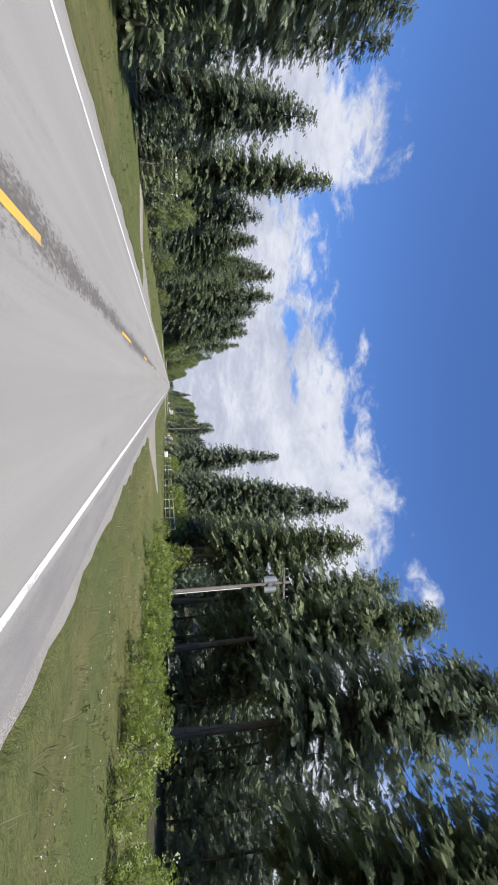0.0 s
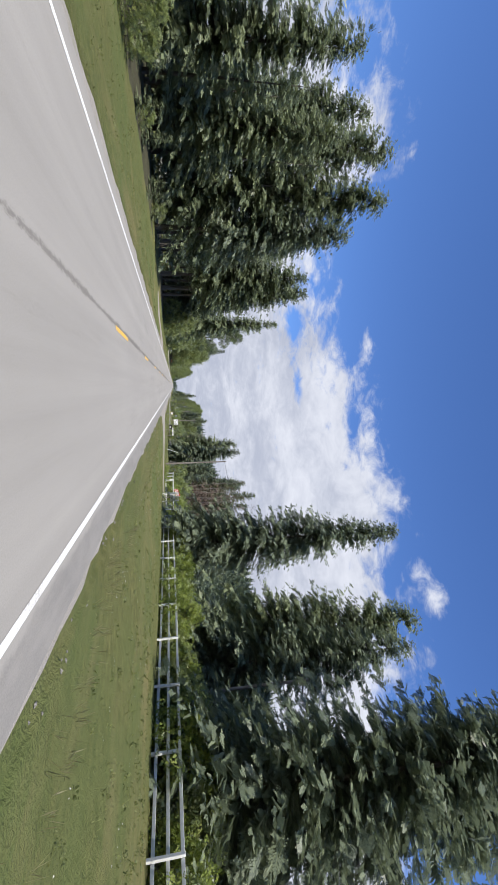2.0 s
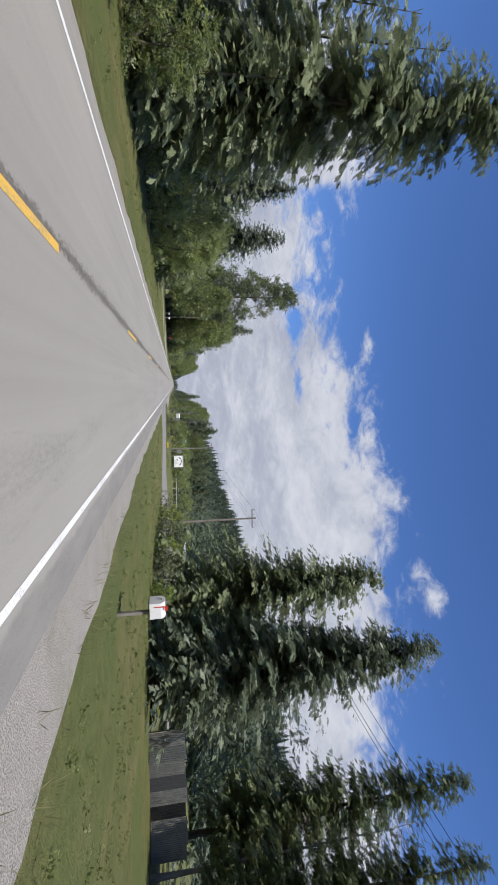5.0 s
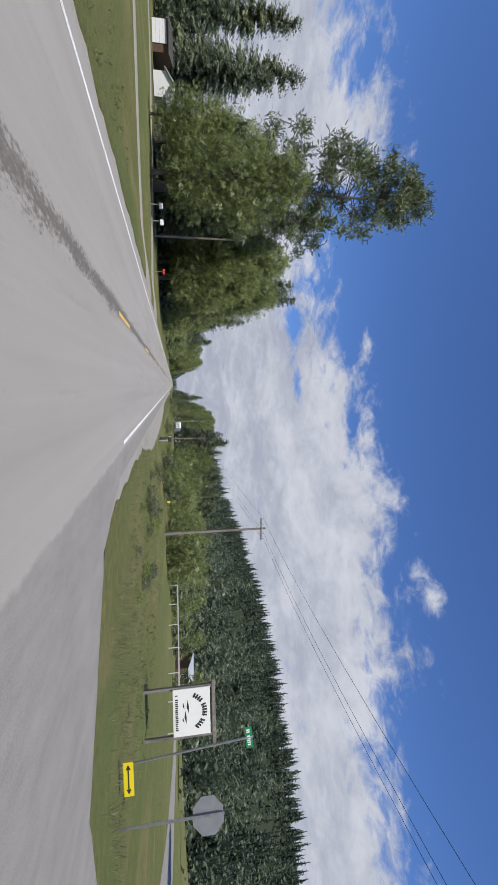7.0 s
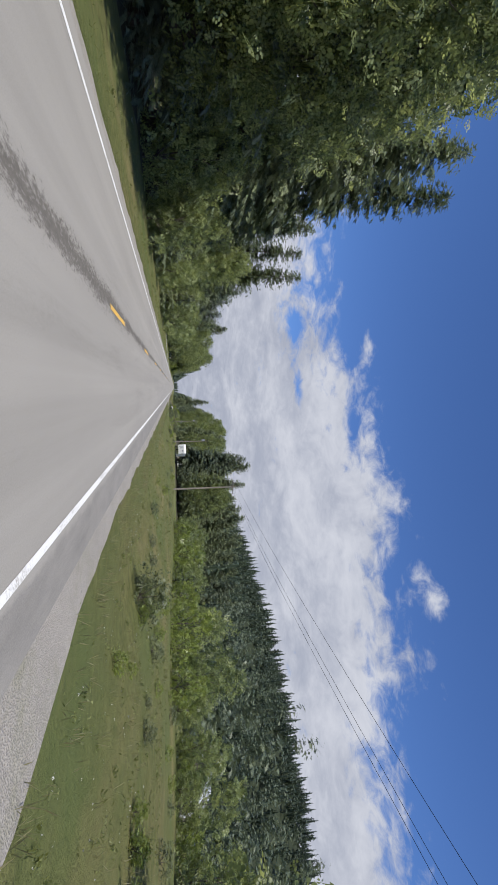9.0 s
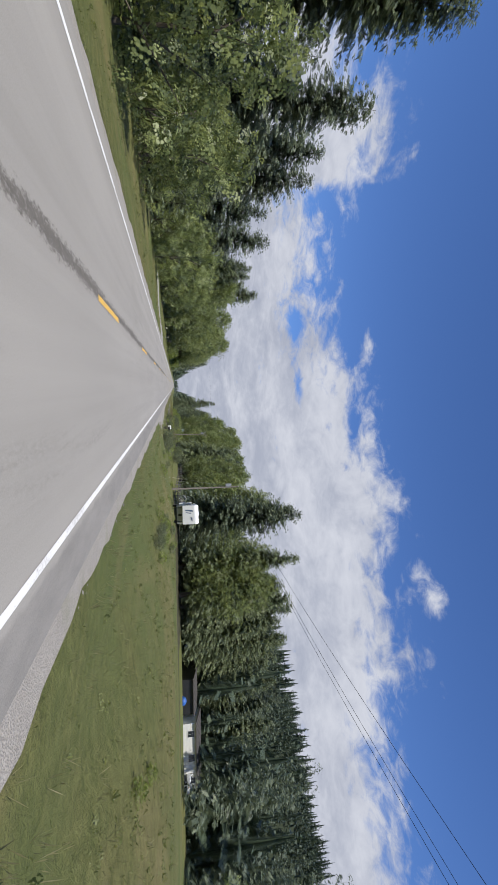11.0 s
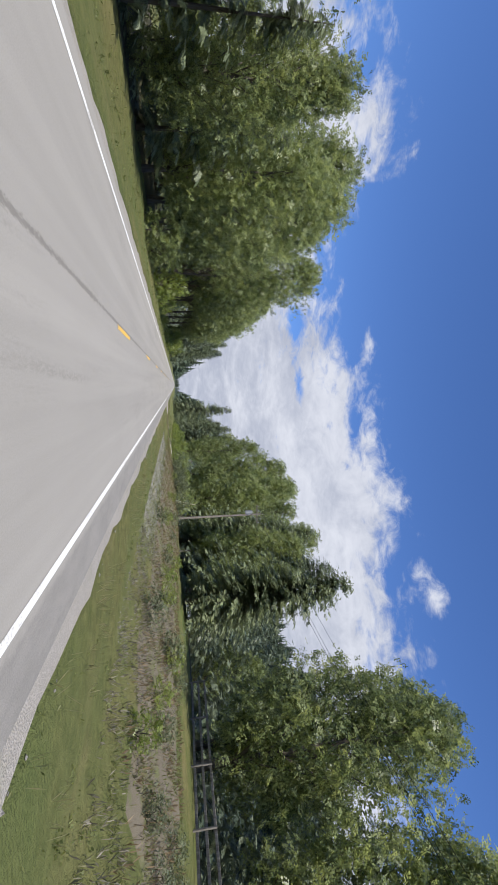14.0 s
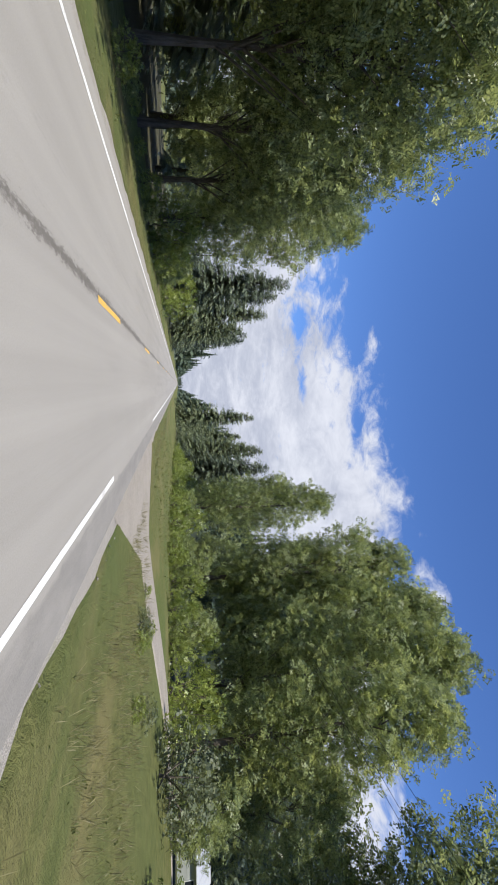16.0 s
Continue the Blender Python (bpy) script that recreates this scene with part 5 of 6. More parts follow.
arrow = thing("arrow_sign", 9.85, 229.2, gz(9.85, 229.2), 0, "low yellow sign with a black two-way arrow", "road sign")
part("board", boxed(-0.46, 0.46, -0.012, 0.0, 0.12, 0.36, 0.01), YELLOW_SIGN, arrow)
part("post", boxed(-0.02, 0.02, 0.0, 0.03, -0.3, 0.30), STEEL, arrow)
bm = boxed(-0.28, 0.28, -0.017, -0.013, 0.225, 0.255)
for d in (-1, 1):
    v = [bm.verts.new((d * q, -0.015, z)) for q, z in ((0.40, 0.24), (0.26, 0.30), (0.26, 0.18))]
    bm.faces.new(v if d > 0 else v[::-1])
part("arrow", bm, INK, arrow)
marker = thing("object_marker", 12.7, 265.3, gz(12.7, 265.3), 0, "small yellow marker plate on a thin post", "road sign")
part("post", boxed(-0.025, 0.025, 0, 0.03, -0.3, 0.75), STEEL, marker)
part("plate", boxed(-0.11, 0.11, -0.012, 0.0, 0.35, 0.68, 0.01), YELLOW_SIGN, marker)

board = thing("business_sign", 13.9, 236.2, gz(13.9, 236.2), -4, "white roadside board with dark curved lettering bars, on wooden posts", "sign")
part("panel", boxed(-1.02, 1.02, -0.03, 0.03, 1.17, 2.70, 0.01), SIGN_WHITE, board)
part("beam", boxed(-1.25, 1.75, 0.05, 0.18, 2.78, 2.93, 0.015), OLD_WOOD, board)
for x in (-1.0, 1.1):
    part("post", boxed(x - 0.07, x + 0.07, 0.04, 0.18, -0.4, 2.78, 0.015), OLD_WOOD, board)
bm = bmesh.new()
rng = random.Random(2)
for k in range(16):
    if k in (4, 10, 15):
        continue
    a = radians(152 - 124 * k / 15)
    m = Matrix.Translation((0.80 * math.cos(a), -0.034, 1.68 + 0.80 * math.sin(a))) @ Matrix.Rotation(-(a - math.pi / 2), 4, "Y")
    bmesh.ops.create_cube(bm, size=1.0, matrix=m @ Matrix.Diagonal((0.075, 0.006, 0.20, 1)))
    bmesh.ops.create_cube(bm, size=1.0, matrix=m @ Matrix.Translation((0.035, 0, -0.03)) @ Matrix.Diagonal((0.05, 0.006, 0.05, 1)))
part("lettering", bm, INK, board)
bm = bmesh.new()
line_of_bars(bm, -0.78, 0.78, -0.031, 1.27, 0.12, 18, rng)
tagged(part("small_lettering", bm, INK, board), kind="stuff")
bm = bmesh.new()
for x0, x1, z, t in ((-0.55, 0.05, 1.78, 0.05), (-0.1, 0.5, 1.68, 0.045), (-0.45, -0.15, 1.60, 0.03), (0.2, 0.42, 1.58, 0.03)):
    v = [bm.verts.new(p) for p in ((x0, -0.034, z), ((x0 + x1) / 2, -0.034, z - t), (x1, -0.034, z + 0.04), ((x0 + x1) / 2, -0.034, z + t))]
    bm.faces.new(v)
part("emblem", bm, INK, board)


# ---- mailboxes
def mailbox(parent, x, y, z, wide, high, deep, material, rng, plate=True, flag=True):
    """A box with a domed top; its door faces -y. One part under a stand."""
    bm = bmesh.new()
    r = wide / 2
    prof = [(-r, 0)] + [(-r * math.cos(math.pi * k / 8), high - r * 0.75 + r * 0.75 * math.sin(math.pi * k / 8)) for k in range(9)] + [(r, 0)]
    a = [bm.verts.new((x + p, y, z + q)) for p, q in prof]
    b = [bm.verts.new((x + p, y + deep, z + q)) for p, q in prof]
    bm.faces.new(a)
    bm.faces.new(b[::-1])
    for k in range(len(prof)):
        bm.faces.new((a[k], b[k], b[(k + 1) % len(prof)], a[(k + 1) % len(prof)]))
    bmesh.ops.recalc_face_normals(bm, faces=bm.faces)
    ob = part("mailbox", bm, material, parent)
    part("door_handle", boxed(x - 0.03, x + 0.03, y - 0.025, y, z + high * 0.74, z + high * 0.80), STEEL, ob)
    if plate:
        bm = boxed(x - r * 0.6, x + r * 0.6, y - 0.008, y, z + high * 0.32, z + high * 0.6)
        part("number_plate", bm, SIGN_WHITE, ob)
        bm = bmesh.new()
        line_of_bars(bm, x - r * 0.5, x + r * 0.5, y - 0.009, z + high * 0.36, high * 0.18, 5, rng)
        part("number_bars", bm, INK, ob)
    if flag:
        bm = boxed(x + r, x + r + 0.012, y + 0.10, y + 0.13, z + high * 0.3, z + high * 0.95)
        box(bm, x + r, x + r + 0.012, y + 0.10, y + 0.24, z + high * 0.95, z + high * 1.15)
        part("signal_flag", bm, RED_PAINT, ob)
    return ob


rng = random.Random(21)
row = thing("mailbox_row", 6.5, 271.3, gz(6.5, 271.3), -92, "row of mailboxes on a weathered wooden stand beside the shoulder", "mailbox")
for x in (-2.0, -0.75, -0.5, 1.0, 2.3):
    part("post", boxed(x - 0.055, x + 0.055, 0.12, 0.23, -0.4, 0.95 + 0.05 * (x > 0), 0.012), STAND_WOOD, row)
part("shelf", boxed(-2.4, 2.4, 0.02, 0.30, 0.92, 0.97, 0.008), STAND_WOOD, row)
for x, d in ((-0.6, 0.8), (1.0, -0.8), (2.2, -1.0)):
    part("brace", rodded((x, 0.17, 0.10), (x + d, 0.17, 0.92), 0.035, 0.035, 4), STAND_WOOD, row)
for x, w, hh, mat, plate in ((2.05, 0.36, 0.42, DARK_STEEL, 1), (1.35, 0.34, 0.40, DARK_STEEL, 1), (0.45, 0.30, 0.36, WHITE_PAINT, 0), (-1.4, 0.28, 0.34, DARK_STEEL, 0), (-2.0, 0.28, 0.34, DARK_STEEL, 0)):
    mailbox(row, x, -0.12, 0.97, w, hh, 0.5, mat, rng, plate, False)
part("back_plate", boxed(-0.75, -0.15, 0.24, 0.26, 0.78, 1.28, 0.004), RUST, row, "rusty red sheet")


def lone_mailbox(x, y, turn, material, label, h=1.0, plate=True, wide=0.26, flag=True):
    ob = thing("mailbox_post", x, y, gz(x, y), turn, label, "mailbox", "single mailboxes")
    part("post", boxed(-0.05, 0.05, 0.1, 0.2, -0.4, h, 0.01), OLD_WOOD, ob)
    part("arm", boxed(-0.06, 0.06, -0.22, 0.32, h, h + 0.04, 0.008), OLD_WOOD, ob)
    mailbox(ob, 0, -0.22, h + 0.04, wide, wide * 1.25, 0.5, material, rng, plate, flag)
    return ob


lone_mailbox(6.3, 168.5, -80, WHITE_PAINT, "white mailbox on a short wooden post in the grass", 0.85, False, 0.34)
lone_mailbox(6.5, 42.1, -70, WHITE_PAINT, "white roadside mailbox with dark number bars", 0.74, True, 0.25, False)
lone_mailbox(14.9, 121.9, -60, DARK_STEEL, "dark mailbox beside a white fence", 0.95)
lone_mailbox(-15.9, 267.2, 100, WHITE_PAINT, "white mailbox on a post beside a pale lane", 0.9)
lone_mailbox(-16.6, 264.9, 100, SIGN_BACK, "grey mailbox on a post beside a pale lane", 0.9)
lone_mailbox(-18.0, 130, 95, SIGN_BACK, "grey mailbox on a post before the trees", 1.0)

stand = thing("mailbox_stand", 5.95, 406.6, gz(5.95, 406.6), -75, "white delivery box on a rough wooden stand in tall grass", "mailbox")
for x in (-0.35, 0.35):
    part("post", boxed(x - 0.06, x + 0.06, -0.06, 0.06, -0.4, 0.62, 0.012), OLD_WOOD, stand)
part("shelf", boxed(-0.62, 0.62, -0.2, 0.2, 0.62, 0.68, 0.01), OLD_WOOD, stand)
part("brace", rodded((-0.35, 0, 0.15), (0.3, 0, 0.6), 0.035, 0.035, 4), OLD_WOOD, stand)
mailbox(stand, -0.28, -0.22, 0.68, 0.36, 0.40, 0.5, WHITE_PAINT, rng, False, False)
mailbox(stand, 0.26, -0.22, 0.68, 0.24, 0.30, 0.48, DARK_STEEL, rng, False, False)


# ---- camper trailer
def camper(x, y, turn):
    z = gz(x, y)
    ob = thing("camper_trailer", x, y, z, turn, "off-white fifth-wheel camper with a raised front and grey stripes", "trailer")
    # seen from behind its front: length along y, the tall front overhangs at y = 0
    prof = [(0.25, 1.25), (0.0, 2.9), (0.35, 3.35), (9.0, 3.25), (9.2, 3.0), (9.2, 0.55), (2.6, 0.55), (2.45, 1.25)]
    bm = bmesh.new()
    a = [bm.verts.new((-1.22, q, p)) for q, p in prof]
    b = [bm.verts.new((1.22, q, p)) for q, p in prof]
    bm.faces.new(a)
    bm.faces.new(b[::-1])
    for k in range(len(prof)):
        bm.faces.new((a[k], b[k], b[(k + 1) % len(prof)], a[(k + 1) % len(prof)]))
    bmesh.ops.recalc_face_normals(bm, faces=bm.faces)
    bmesh.ops.bevel(bm, geom=[e for e in bm.edges], offset=0.06, segments=2, affect="EDGES")
    part("body", bm, RV_SKIN, ob)
    part("slide_out", boxed(-1.50, -1.2, 5.2, 8.0, 0.85, 2.75, 0.03), RV_SKIN, ob)
    part("skirt", boxed(-1.245, -1.225, 2.7, 9.1, 0.5, 0.95, 0.004), RV_GREY, ob)
    for y0, y1, z0, z1 in ((1.1, 1.9, 1.9, 2.5), (4.6, 5.6, 1.75, 2.4)):
        w = part("window", boxed(-1.25, -1.225, y0, y1, z0, z1, 0.02), RV_GREY, ob)
        part("pane", boxed(-1.262, -1.252, y0 + 0.06, y1 - 0.06, z0 + 0.06, z1 - 0.06), GLASS, w)
    w = part("window", boxed(-1.525, -1.505, 6.0, 7.3, 1.6, 2.3, 0.02), RV_GREY, ob)
    part("pane", boxed(-1.537, -1.527, 6.06, 7.24, 1.66, 2.24), GLASS, w)
    d = part("door", boxed(-1.245, -1.225, 3.2, 3.95, 0.75, 2.6, 0.02), RV_SKIN, ob)
    part("door_handle", boxed(-1.27, -1.245, 3.26, 3.32, 1.5, 1.66), DARK_STEEL, d)
    part("door_pane", boxed(-1.258, -1.248, 3.4, 3.78, 1.75, 2.25), GLASS, d)
    for k, (y0, y1, za, zb) in enumerate(((0.5, 4.4, 1.55, 1.15), (2.2, 6.0, 1.9, 1.3), (0.6, 2.4, 2.75, 2.55))):
        bm = bmesh.new()
        v = [bm.verts.new((-1.232, p, q)) for p, q in ((y0, za), (y1, zb), (y1, zb + 0.07), (y0, za + 0.14))]
        bm.faces.new(v)
        part("stripe", bm, BLUE_STRIPE, ob)
    for k, (x0, x1, z0, z1) in enumerate(((-0.7, -0.5, 1.6, 2.6), (-0.35, -0.25, 1.7, 2.4), (0.3, 0.75, 2.35, 2.55))):
        bm = bmesh.new()
        v = [bm.verts.new((p, 0.22 - (q - 1.25) * 0.151 - 0.012, q)) for p, q in ((x0, z0), (x1, z0 + 0.1), (x1 + 0.12, z1), (x0 + 0.1, z1))]
        bm.faces.new(v)
        part("stripe", bm, BLUE_STRIPE, ob)
    for yy in (5.7, 6.65):
        for d in (-1, 1):
            t = part("wheel", rodded((d * 1.24, yy, 0.38), (d * 0.98, yy, 0.38), 0.38, 0.38, 20), RUBBER, ob)
            part("rim", rodded((d * 1.25, yy, 0.38), (d * 1.22, yy, 0.38), 0.20, 0.20, 16), SIGN_BACK, t)
    for d in (-0.9, 0.9):
        part("front_leg", boxed(d - 0.05, d + 0.05, 2.1, 2.2, -0.05, 1.25), DARK_STEEL, ob)
    part("hitch", boxed(-0.15, 0.15, 0.9, 1.3, 0.75, 1.25, 0.02), DARK_STEEL, ob)
    part("roof_vent", boxed(-0.3, 0.3, 3.0, 3.6, 3.3, 3.5, 0.03), WHITE_PAINT, ob)
    part("awning", rodded((-1.3, 4.2, 3.05), (-1.3, 8.8, 3.05), 0.06, 0.06, 10), WHITE_PAINT, ob)
    return ob


camper(16.8, 400.6, -14.0)

steps = thing("railed_steps", 25.8, 441.0, gz(25.8, 441) + 0.1, 180, "small porch with white slanting handrails", "steps")
steps.matrix_basis = steps.matrix_basis @ Matrix.Diagonal((1.1, 1.05, 1.35, 1))
for k in range(4):
    part("step", boxed(-0.8, 0.8, -2.4 + 0.56 * k, -1.84 + 0.56 * k, -0.2, 0.2 * (k + 1), 0.01), OLD_WOOD, steps)
for d in (-0.8, 0.8):
    for q, top in ((-2.4, 0.95), (-1.1, 1.4), (0.1, 1.85), (1.5, 1.9)):
        part("baluster", boxed(d - 0.035, d + 0.035, q - 0.035, q + 0.035, -0.2, top), WHITE_PAINT, steps)
    for lift in (0.0, -0.4, -0.75):
        part("handrail", rodded((d, -2.5, 0.97 + lift), (d, 0.1, 1.92 + lift), 0.035, 0.035, 6), WHITE_PAINT, steps)
        part("handrail", rodded((d, 0.1, 1.92 + lift), (d, 1.55, 1.92 + lift), 0.035, 0.035, 6), WHITE_PAINT, steps)
chest = thing("white_chest", 28.4, 441.6, gz(28.4, 441.6), 8, "white utility box standing in the yard", "box")
part("body", boxed(-0.55, 0.55, -0.4, 0.4, 0.0, 2.1, 0.02), WHITE_PAINT, chest)
part("lid", boxed(-0.58, 0.58, -0.43, 0.43, 2.1, 2.2, 0.02), WHITE_PAINT, chest)
rail_fence(19, 414, 22.5, 470, 14, 1.15, 3, OLD_WOOD, "dark weathered rail fence along the yard", 0.05)


# ---- houses
def house(name, x, y, turn, wide, deep, wall, rise, wall_mat, roof_mat, label, windows=(), door=None, category="house"):
    """wide along x, the front faces -y; windows: (middle, sill, width, height) on the front."""
    ob = thing(name, x, y, gz(x, y), turn, label, category)
    w, d = wide / 2, deep / 2
    bm = bmesh.new()
    prof = [(-d, -0.3), (-d, wall), (0, wall + rise), (d, wall), (d, -0.3)]
    a = [bm.verts.new((-w, p, q)) for p, q in prof]
    b = [bm.verts.new((w, p, q)) for p, q in prof]
    bm.faces.new(a)
    bm.faces.new(b[::-1])
    for k in range(len(prof)):
        bm.faces.new((a[k], b[k], b[(k + 1) % 5], a[(k + 1) % 5]))
    bmesh.ops.recalc_face_normals(bm, faces=bm.faces)
    part("wall", bm, wall_mat, ob)
    for s in (-1, 1):
        bm = bmesh.new()
        over, t = 0.45, 0.14
        e = (d + over) / d
        pts = [(s * d * e, wall - rise * over / d + 0.02), (0, wall + rise + 0.02), (0, wall + rise + t + 0.02), (s * d * e, wall - rise * over / d + t)]
        a = [bm.verts.new((-w - 0.4, p, q)) for p, q in pts]
        b = [bm.verts.new((w + 0.4, p, q)) for p, q in pts]
        bm.faces.new(a)
        bm.faces.new(b[::-1])
        for k in range(4):
            bm.faces.new((a[k], b[k], b[(k + 1) % 4], a[(k + 1) % 4]))
        bmesh.ops.recalc_face_normals(bm, faces=bm.faces)
        r = part("roof", bm, roof_mat, ob)
        for k in range(int(wide / 1.2)):
            q = -w + 0.6 + 1.2 * k
            n = Vector((0, s * rise, d)).normalized() * 0.02
            p0, p1 = Vector((q, pts[3][0], pts[3][1])) + n, Vector((q, 0, wall + rise + t + 0.02)) + n
            part("seam", rodded(p0, p1, 0.025, 0.025, 4), roof_mat, r)
    n = int(wall / 0.28)
    for k in range(n):
        part("board", boxed(-w - 0.015, w + 0.015, -d - 0.022, -d - 0.003, k * 0.28 + 0.02, k * 0.28 + 0.27), wall_mat, ob)
    for mx, sill, ww, hh in windows:
        f = part("window", boxed(mx - ww / 2 - 0.08, mx + ww / 2 + 0.08, -d - 0.07, -d - 0.024, sill - 0.08, sill + hh + 0.08, 0.01), WHITE_PAINT, ob)
        part("pane", boxed(mx - ww / 2, mx - 0.02, -d - 0.085, -d - 0.072, sill, sill + hh), GLASS, f)
        part("pane", boxed(mx + 0.02, mx + ww / 2, -d - 0.085, -d - 0.072, sill, sill + hh), GLASS, f)
    if door is not None:
        f = part("door", boxed(door - 0.46, door + 0.46, -d - 0.07, -d - 0.024, 0.0, 2.05, 0.01), WHITE_PAINT, ob)
        part("door_handle", boxed(door + 0.32, door + 0.40, -d - 0.11, -d - 0.07, 0.95, 1.05), STEEL, f)
    return ob


house("long_house", 72.2, 426.3, 0, 14.2, 7, 2.5, 0.9, SIDING_WHITE, ROOF_DARK, "long low white house with dark-trimmed windows at the wood's edge", ((-4.9, 0.9, 1.3, 1.2), (0.3, 0.9, 1.5, 1.2), (5.2, 0.9, 1.3, 1.2)), 3.1)
# closed dark walls stand in for the shade inside an open front
house("lean_to", 60.4, 427.0, 0, 7.4, 6, 2.1, 0.7, DARK_STEEL, ROOF_DARK, "low lean-to beside the white house, its front's shade painted as dark walls", (), None, "shed")


def pickup(x, y, turn):
    """Length along y, its tail towards -y."""
    ob = thing("pickup_truck", x, y, gz(x, y), turn, "white pickup truck parked beside the long white house", "truck")
    prof = [(0.0, 0.55), (0.0, 1.12), (2.0, 1.15), (2.3, 1.82), (3.5, 1.86), (4.2, 1.2), (5.3, 1.08), (5.4, 0.55)]
    bm = bmesh.new()
    a = [bm.verts.new((-0.95, q, p)) for q, p in prof]
    b = [bm.verts.new((0.95, q, p)) for q, p in prof]
    bm.faces.new(a)
    bm.faces.new(b[::-1])
    for k in range(len(prof)):
        bm.faces.new((a[k], b[k], b[(k + 1) % len(prof)], a[(k + 1) % len(prof)]))
    bmesh.ops.recalc_face_normals(bm, faces=bm.faces)
    bmesh.ops.bevel(bm, geom=list(bm.edges), offset=0.05, segments=2, affect="EDGES")
    part("body", bm, WHITE_PAINT, ob)
    for d in (-1, 1):
        part("side_window", boxed(d * 0.955 - 0.008, d * 0.955 + 0.008, 2.4, 3.5, 1.28, 1.70, 0.004), GLASS, ob)
    part("rear_window", boxed(-0.7, 0.7, 2.12, 2.16, 1.32, 1.70, 0.004), GLASS, ob)
    part("tailgate", boxed(-0.82, 0.82, -0.03, -0.004, 0.62, 1.06, 0.01), WHITE_PAINT, ob)
    part("bumper", boxed(-0.92, 0.92, -0.14, -0.035, 0.42, 0.58, 0.02), STEEL, ob)
    for d in (-1, 1):
        part("tail_light", boxed(d * 0.88 - 0.05, d * 0.88 + 0.05, -0.04, -0.005, 0.72, 1.0, 0.008), RED_PAINT, ob)
        for yy in (1.0, 4.4):
            w = part("wheel", rodded((d * 0.96, yy, 0.36), (d * 0.72, yy, 0.36), 0.36, 0.36, 18), RUBBER, ob)
            part("rim", rodded((d * 0.975, yy, 0.36), (d * 0.955, yy, 0.36), 0.2, 0.2, 14), STEEL, w)
    return ob


pickup(77.3, 420.5, 12)
TARP = plain("blue_tarpaulin", (0.03, 0.12, 0.42), 0.55, 0, 3, 0.25)
tarp = thing("tarp_covered_pile", 60.0, 422.6, gz(60, 422.6), 10, "rounded pile covered with a blue tarpaulin in the yard", "tarp")
bm = bmesh.new()
bmesh.ops.create_uvsphere(bm, u_segments=18, v_segments=10, radius=1.0)
for v in bm.verts:
    v.co = Vector((v.co.x * 0.95, v.co.y * 0.75, max(-0.1, v.co.z) * 0.75 + 0.05 * math.sin(7 * v.co.x) * math.cos(5 * v.co.y)))
part("cover", bm, TARP, tarp)
part("rope", rodded((-0.97, 0, 0.2), (0.97, 0, 0.2), 0.02, 0.02, 6), WHITE_PAINT, tarp)
house("metal_roofed_house", 49, 331, 20, 5, 5, 2.5, 1.4, OLD_WOOD, ROOF_METAL, "old wooden house with a pale metal roof among shrubs", ((-1.2, 0.9, 0.9, 1.0),), 1.2)
house("brown_cabin", 55.5, 300, 15, 6.5, 6, 2.5, 0.9, SIDING_BROWN, ROOF_METAL, "brown cabin with a bright metal roof behind shrubs", ((-1.2, 1.0, 1.0, 1.0), (1.4, 1.0, 1.0, 1.0)))
house("white_shed", -44.6, 294.5, 96, 3.6, 3.4, 1.9, 1.1, SIDING_WHITE, ROOF_METAL, "small white garden shed at the edge of a lawn", (), 0.6, "shed")
house("garage", -50.9, 295, 8, 4.2, 6, 2.3, 0.5, SIDING_BROWN, ROOF_DARK, "brown garage with a wide white door on a lawn", (), None, "garage")
g = thing("garage_door", -50.9, 291.85, gz(-50.9, 291.9), 8, "wide white sectional garage door", "door")
for k in range(4):
    part("panel", boxed(-1.5, 1.5, -0.06, 0.0, 0.52 * k, 0.52 * k + 0.5, 0.01), WHITE_PAINT, g)
house("wood_house", -46, 168, -12, 9, 7, 2.6, 1.6, SIDING_WHITE, ROOF_DARK, "white house half hidden behind fir trunks", ((-2.6, 0.9, 1.1, 1.2), (-0.6, 0.9, 1.1, 1.2), (2.4, 0.9, 1.1, 1.2)), 1.0)
house("far_house", 57, 549, -10, 8, 6, 2.4, 1.5, SIDING_GREY, ROOF_METAL, "grey house with a pale roof behind the field", ((-2, 0.9, 1.1, 1.0), (1.5, 0.9, 1.1, 1.0)))
house("white_roofed_house", 66, 558, 6, 13, 7, 2.6, 1.8, SIDING_GREY, ROOF_METAL, "long house with a bright white metal roof behind shrubs", ((-4, 0.9, 1.2, 1.1), (0, 0.9, 1.2, 1.1), (4, 0.9, 1.2, 1.1)))
house("forest_cabin", 38, 62, -25, 9, 7, 2.7, 1.8, SIDING_GREY, ROOF_DARK, "grey cabin glimpsed through dark fir trunks", ((-2.5, 1.0, 1.3, 1.1), (0.2, 1.0, 1.3, 1.1), (2.8, 1.0, 1.1, 1.1)))

# a stack of old tin sheets set up as a screen
screen = thing("tin_screen", 20.0, 180.0, gz(20, 180), -8, "screen of weathered corrugated tin sheets between posts", "fence")
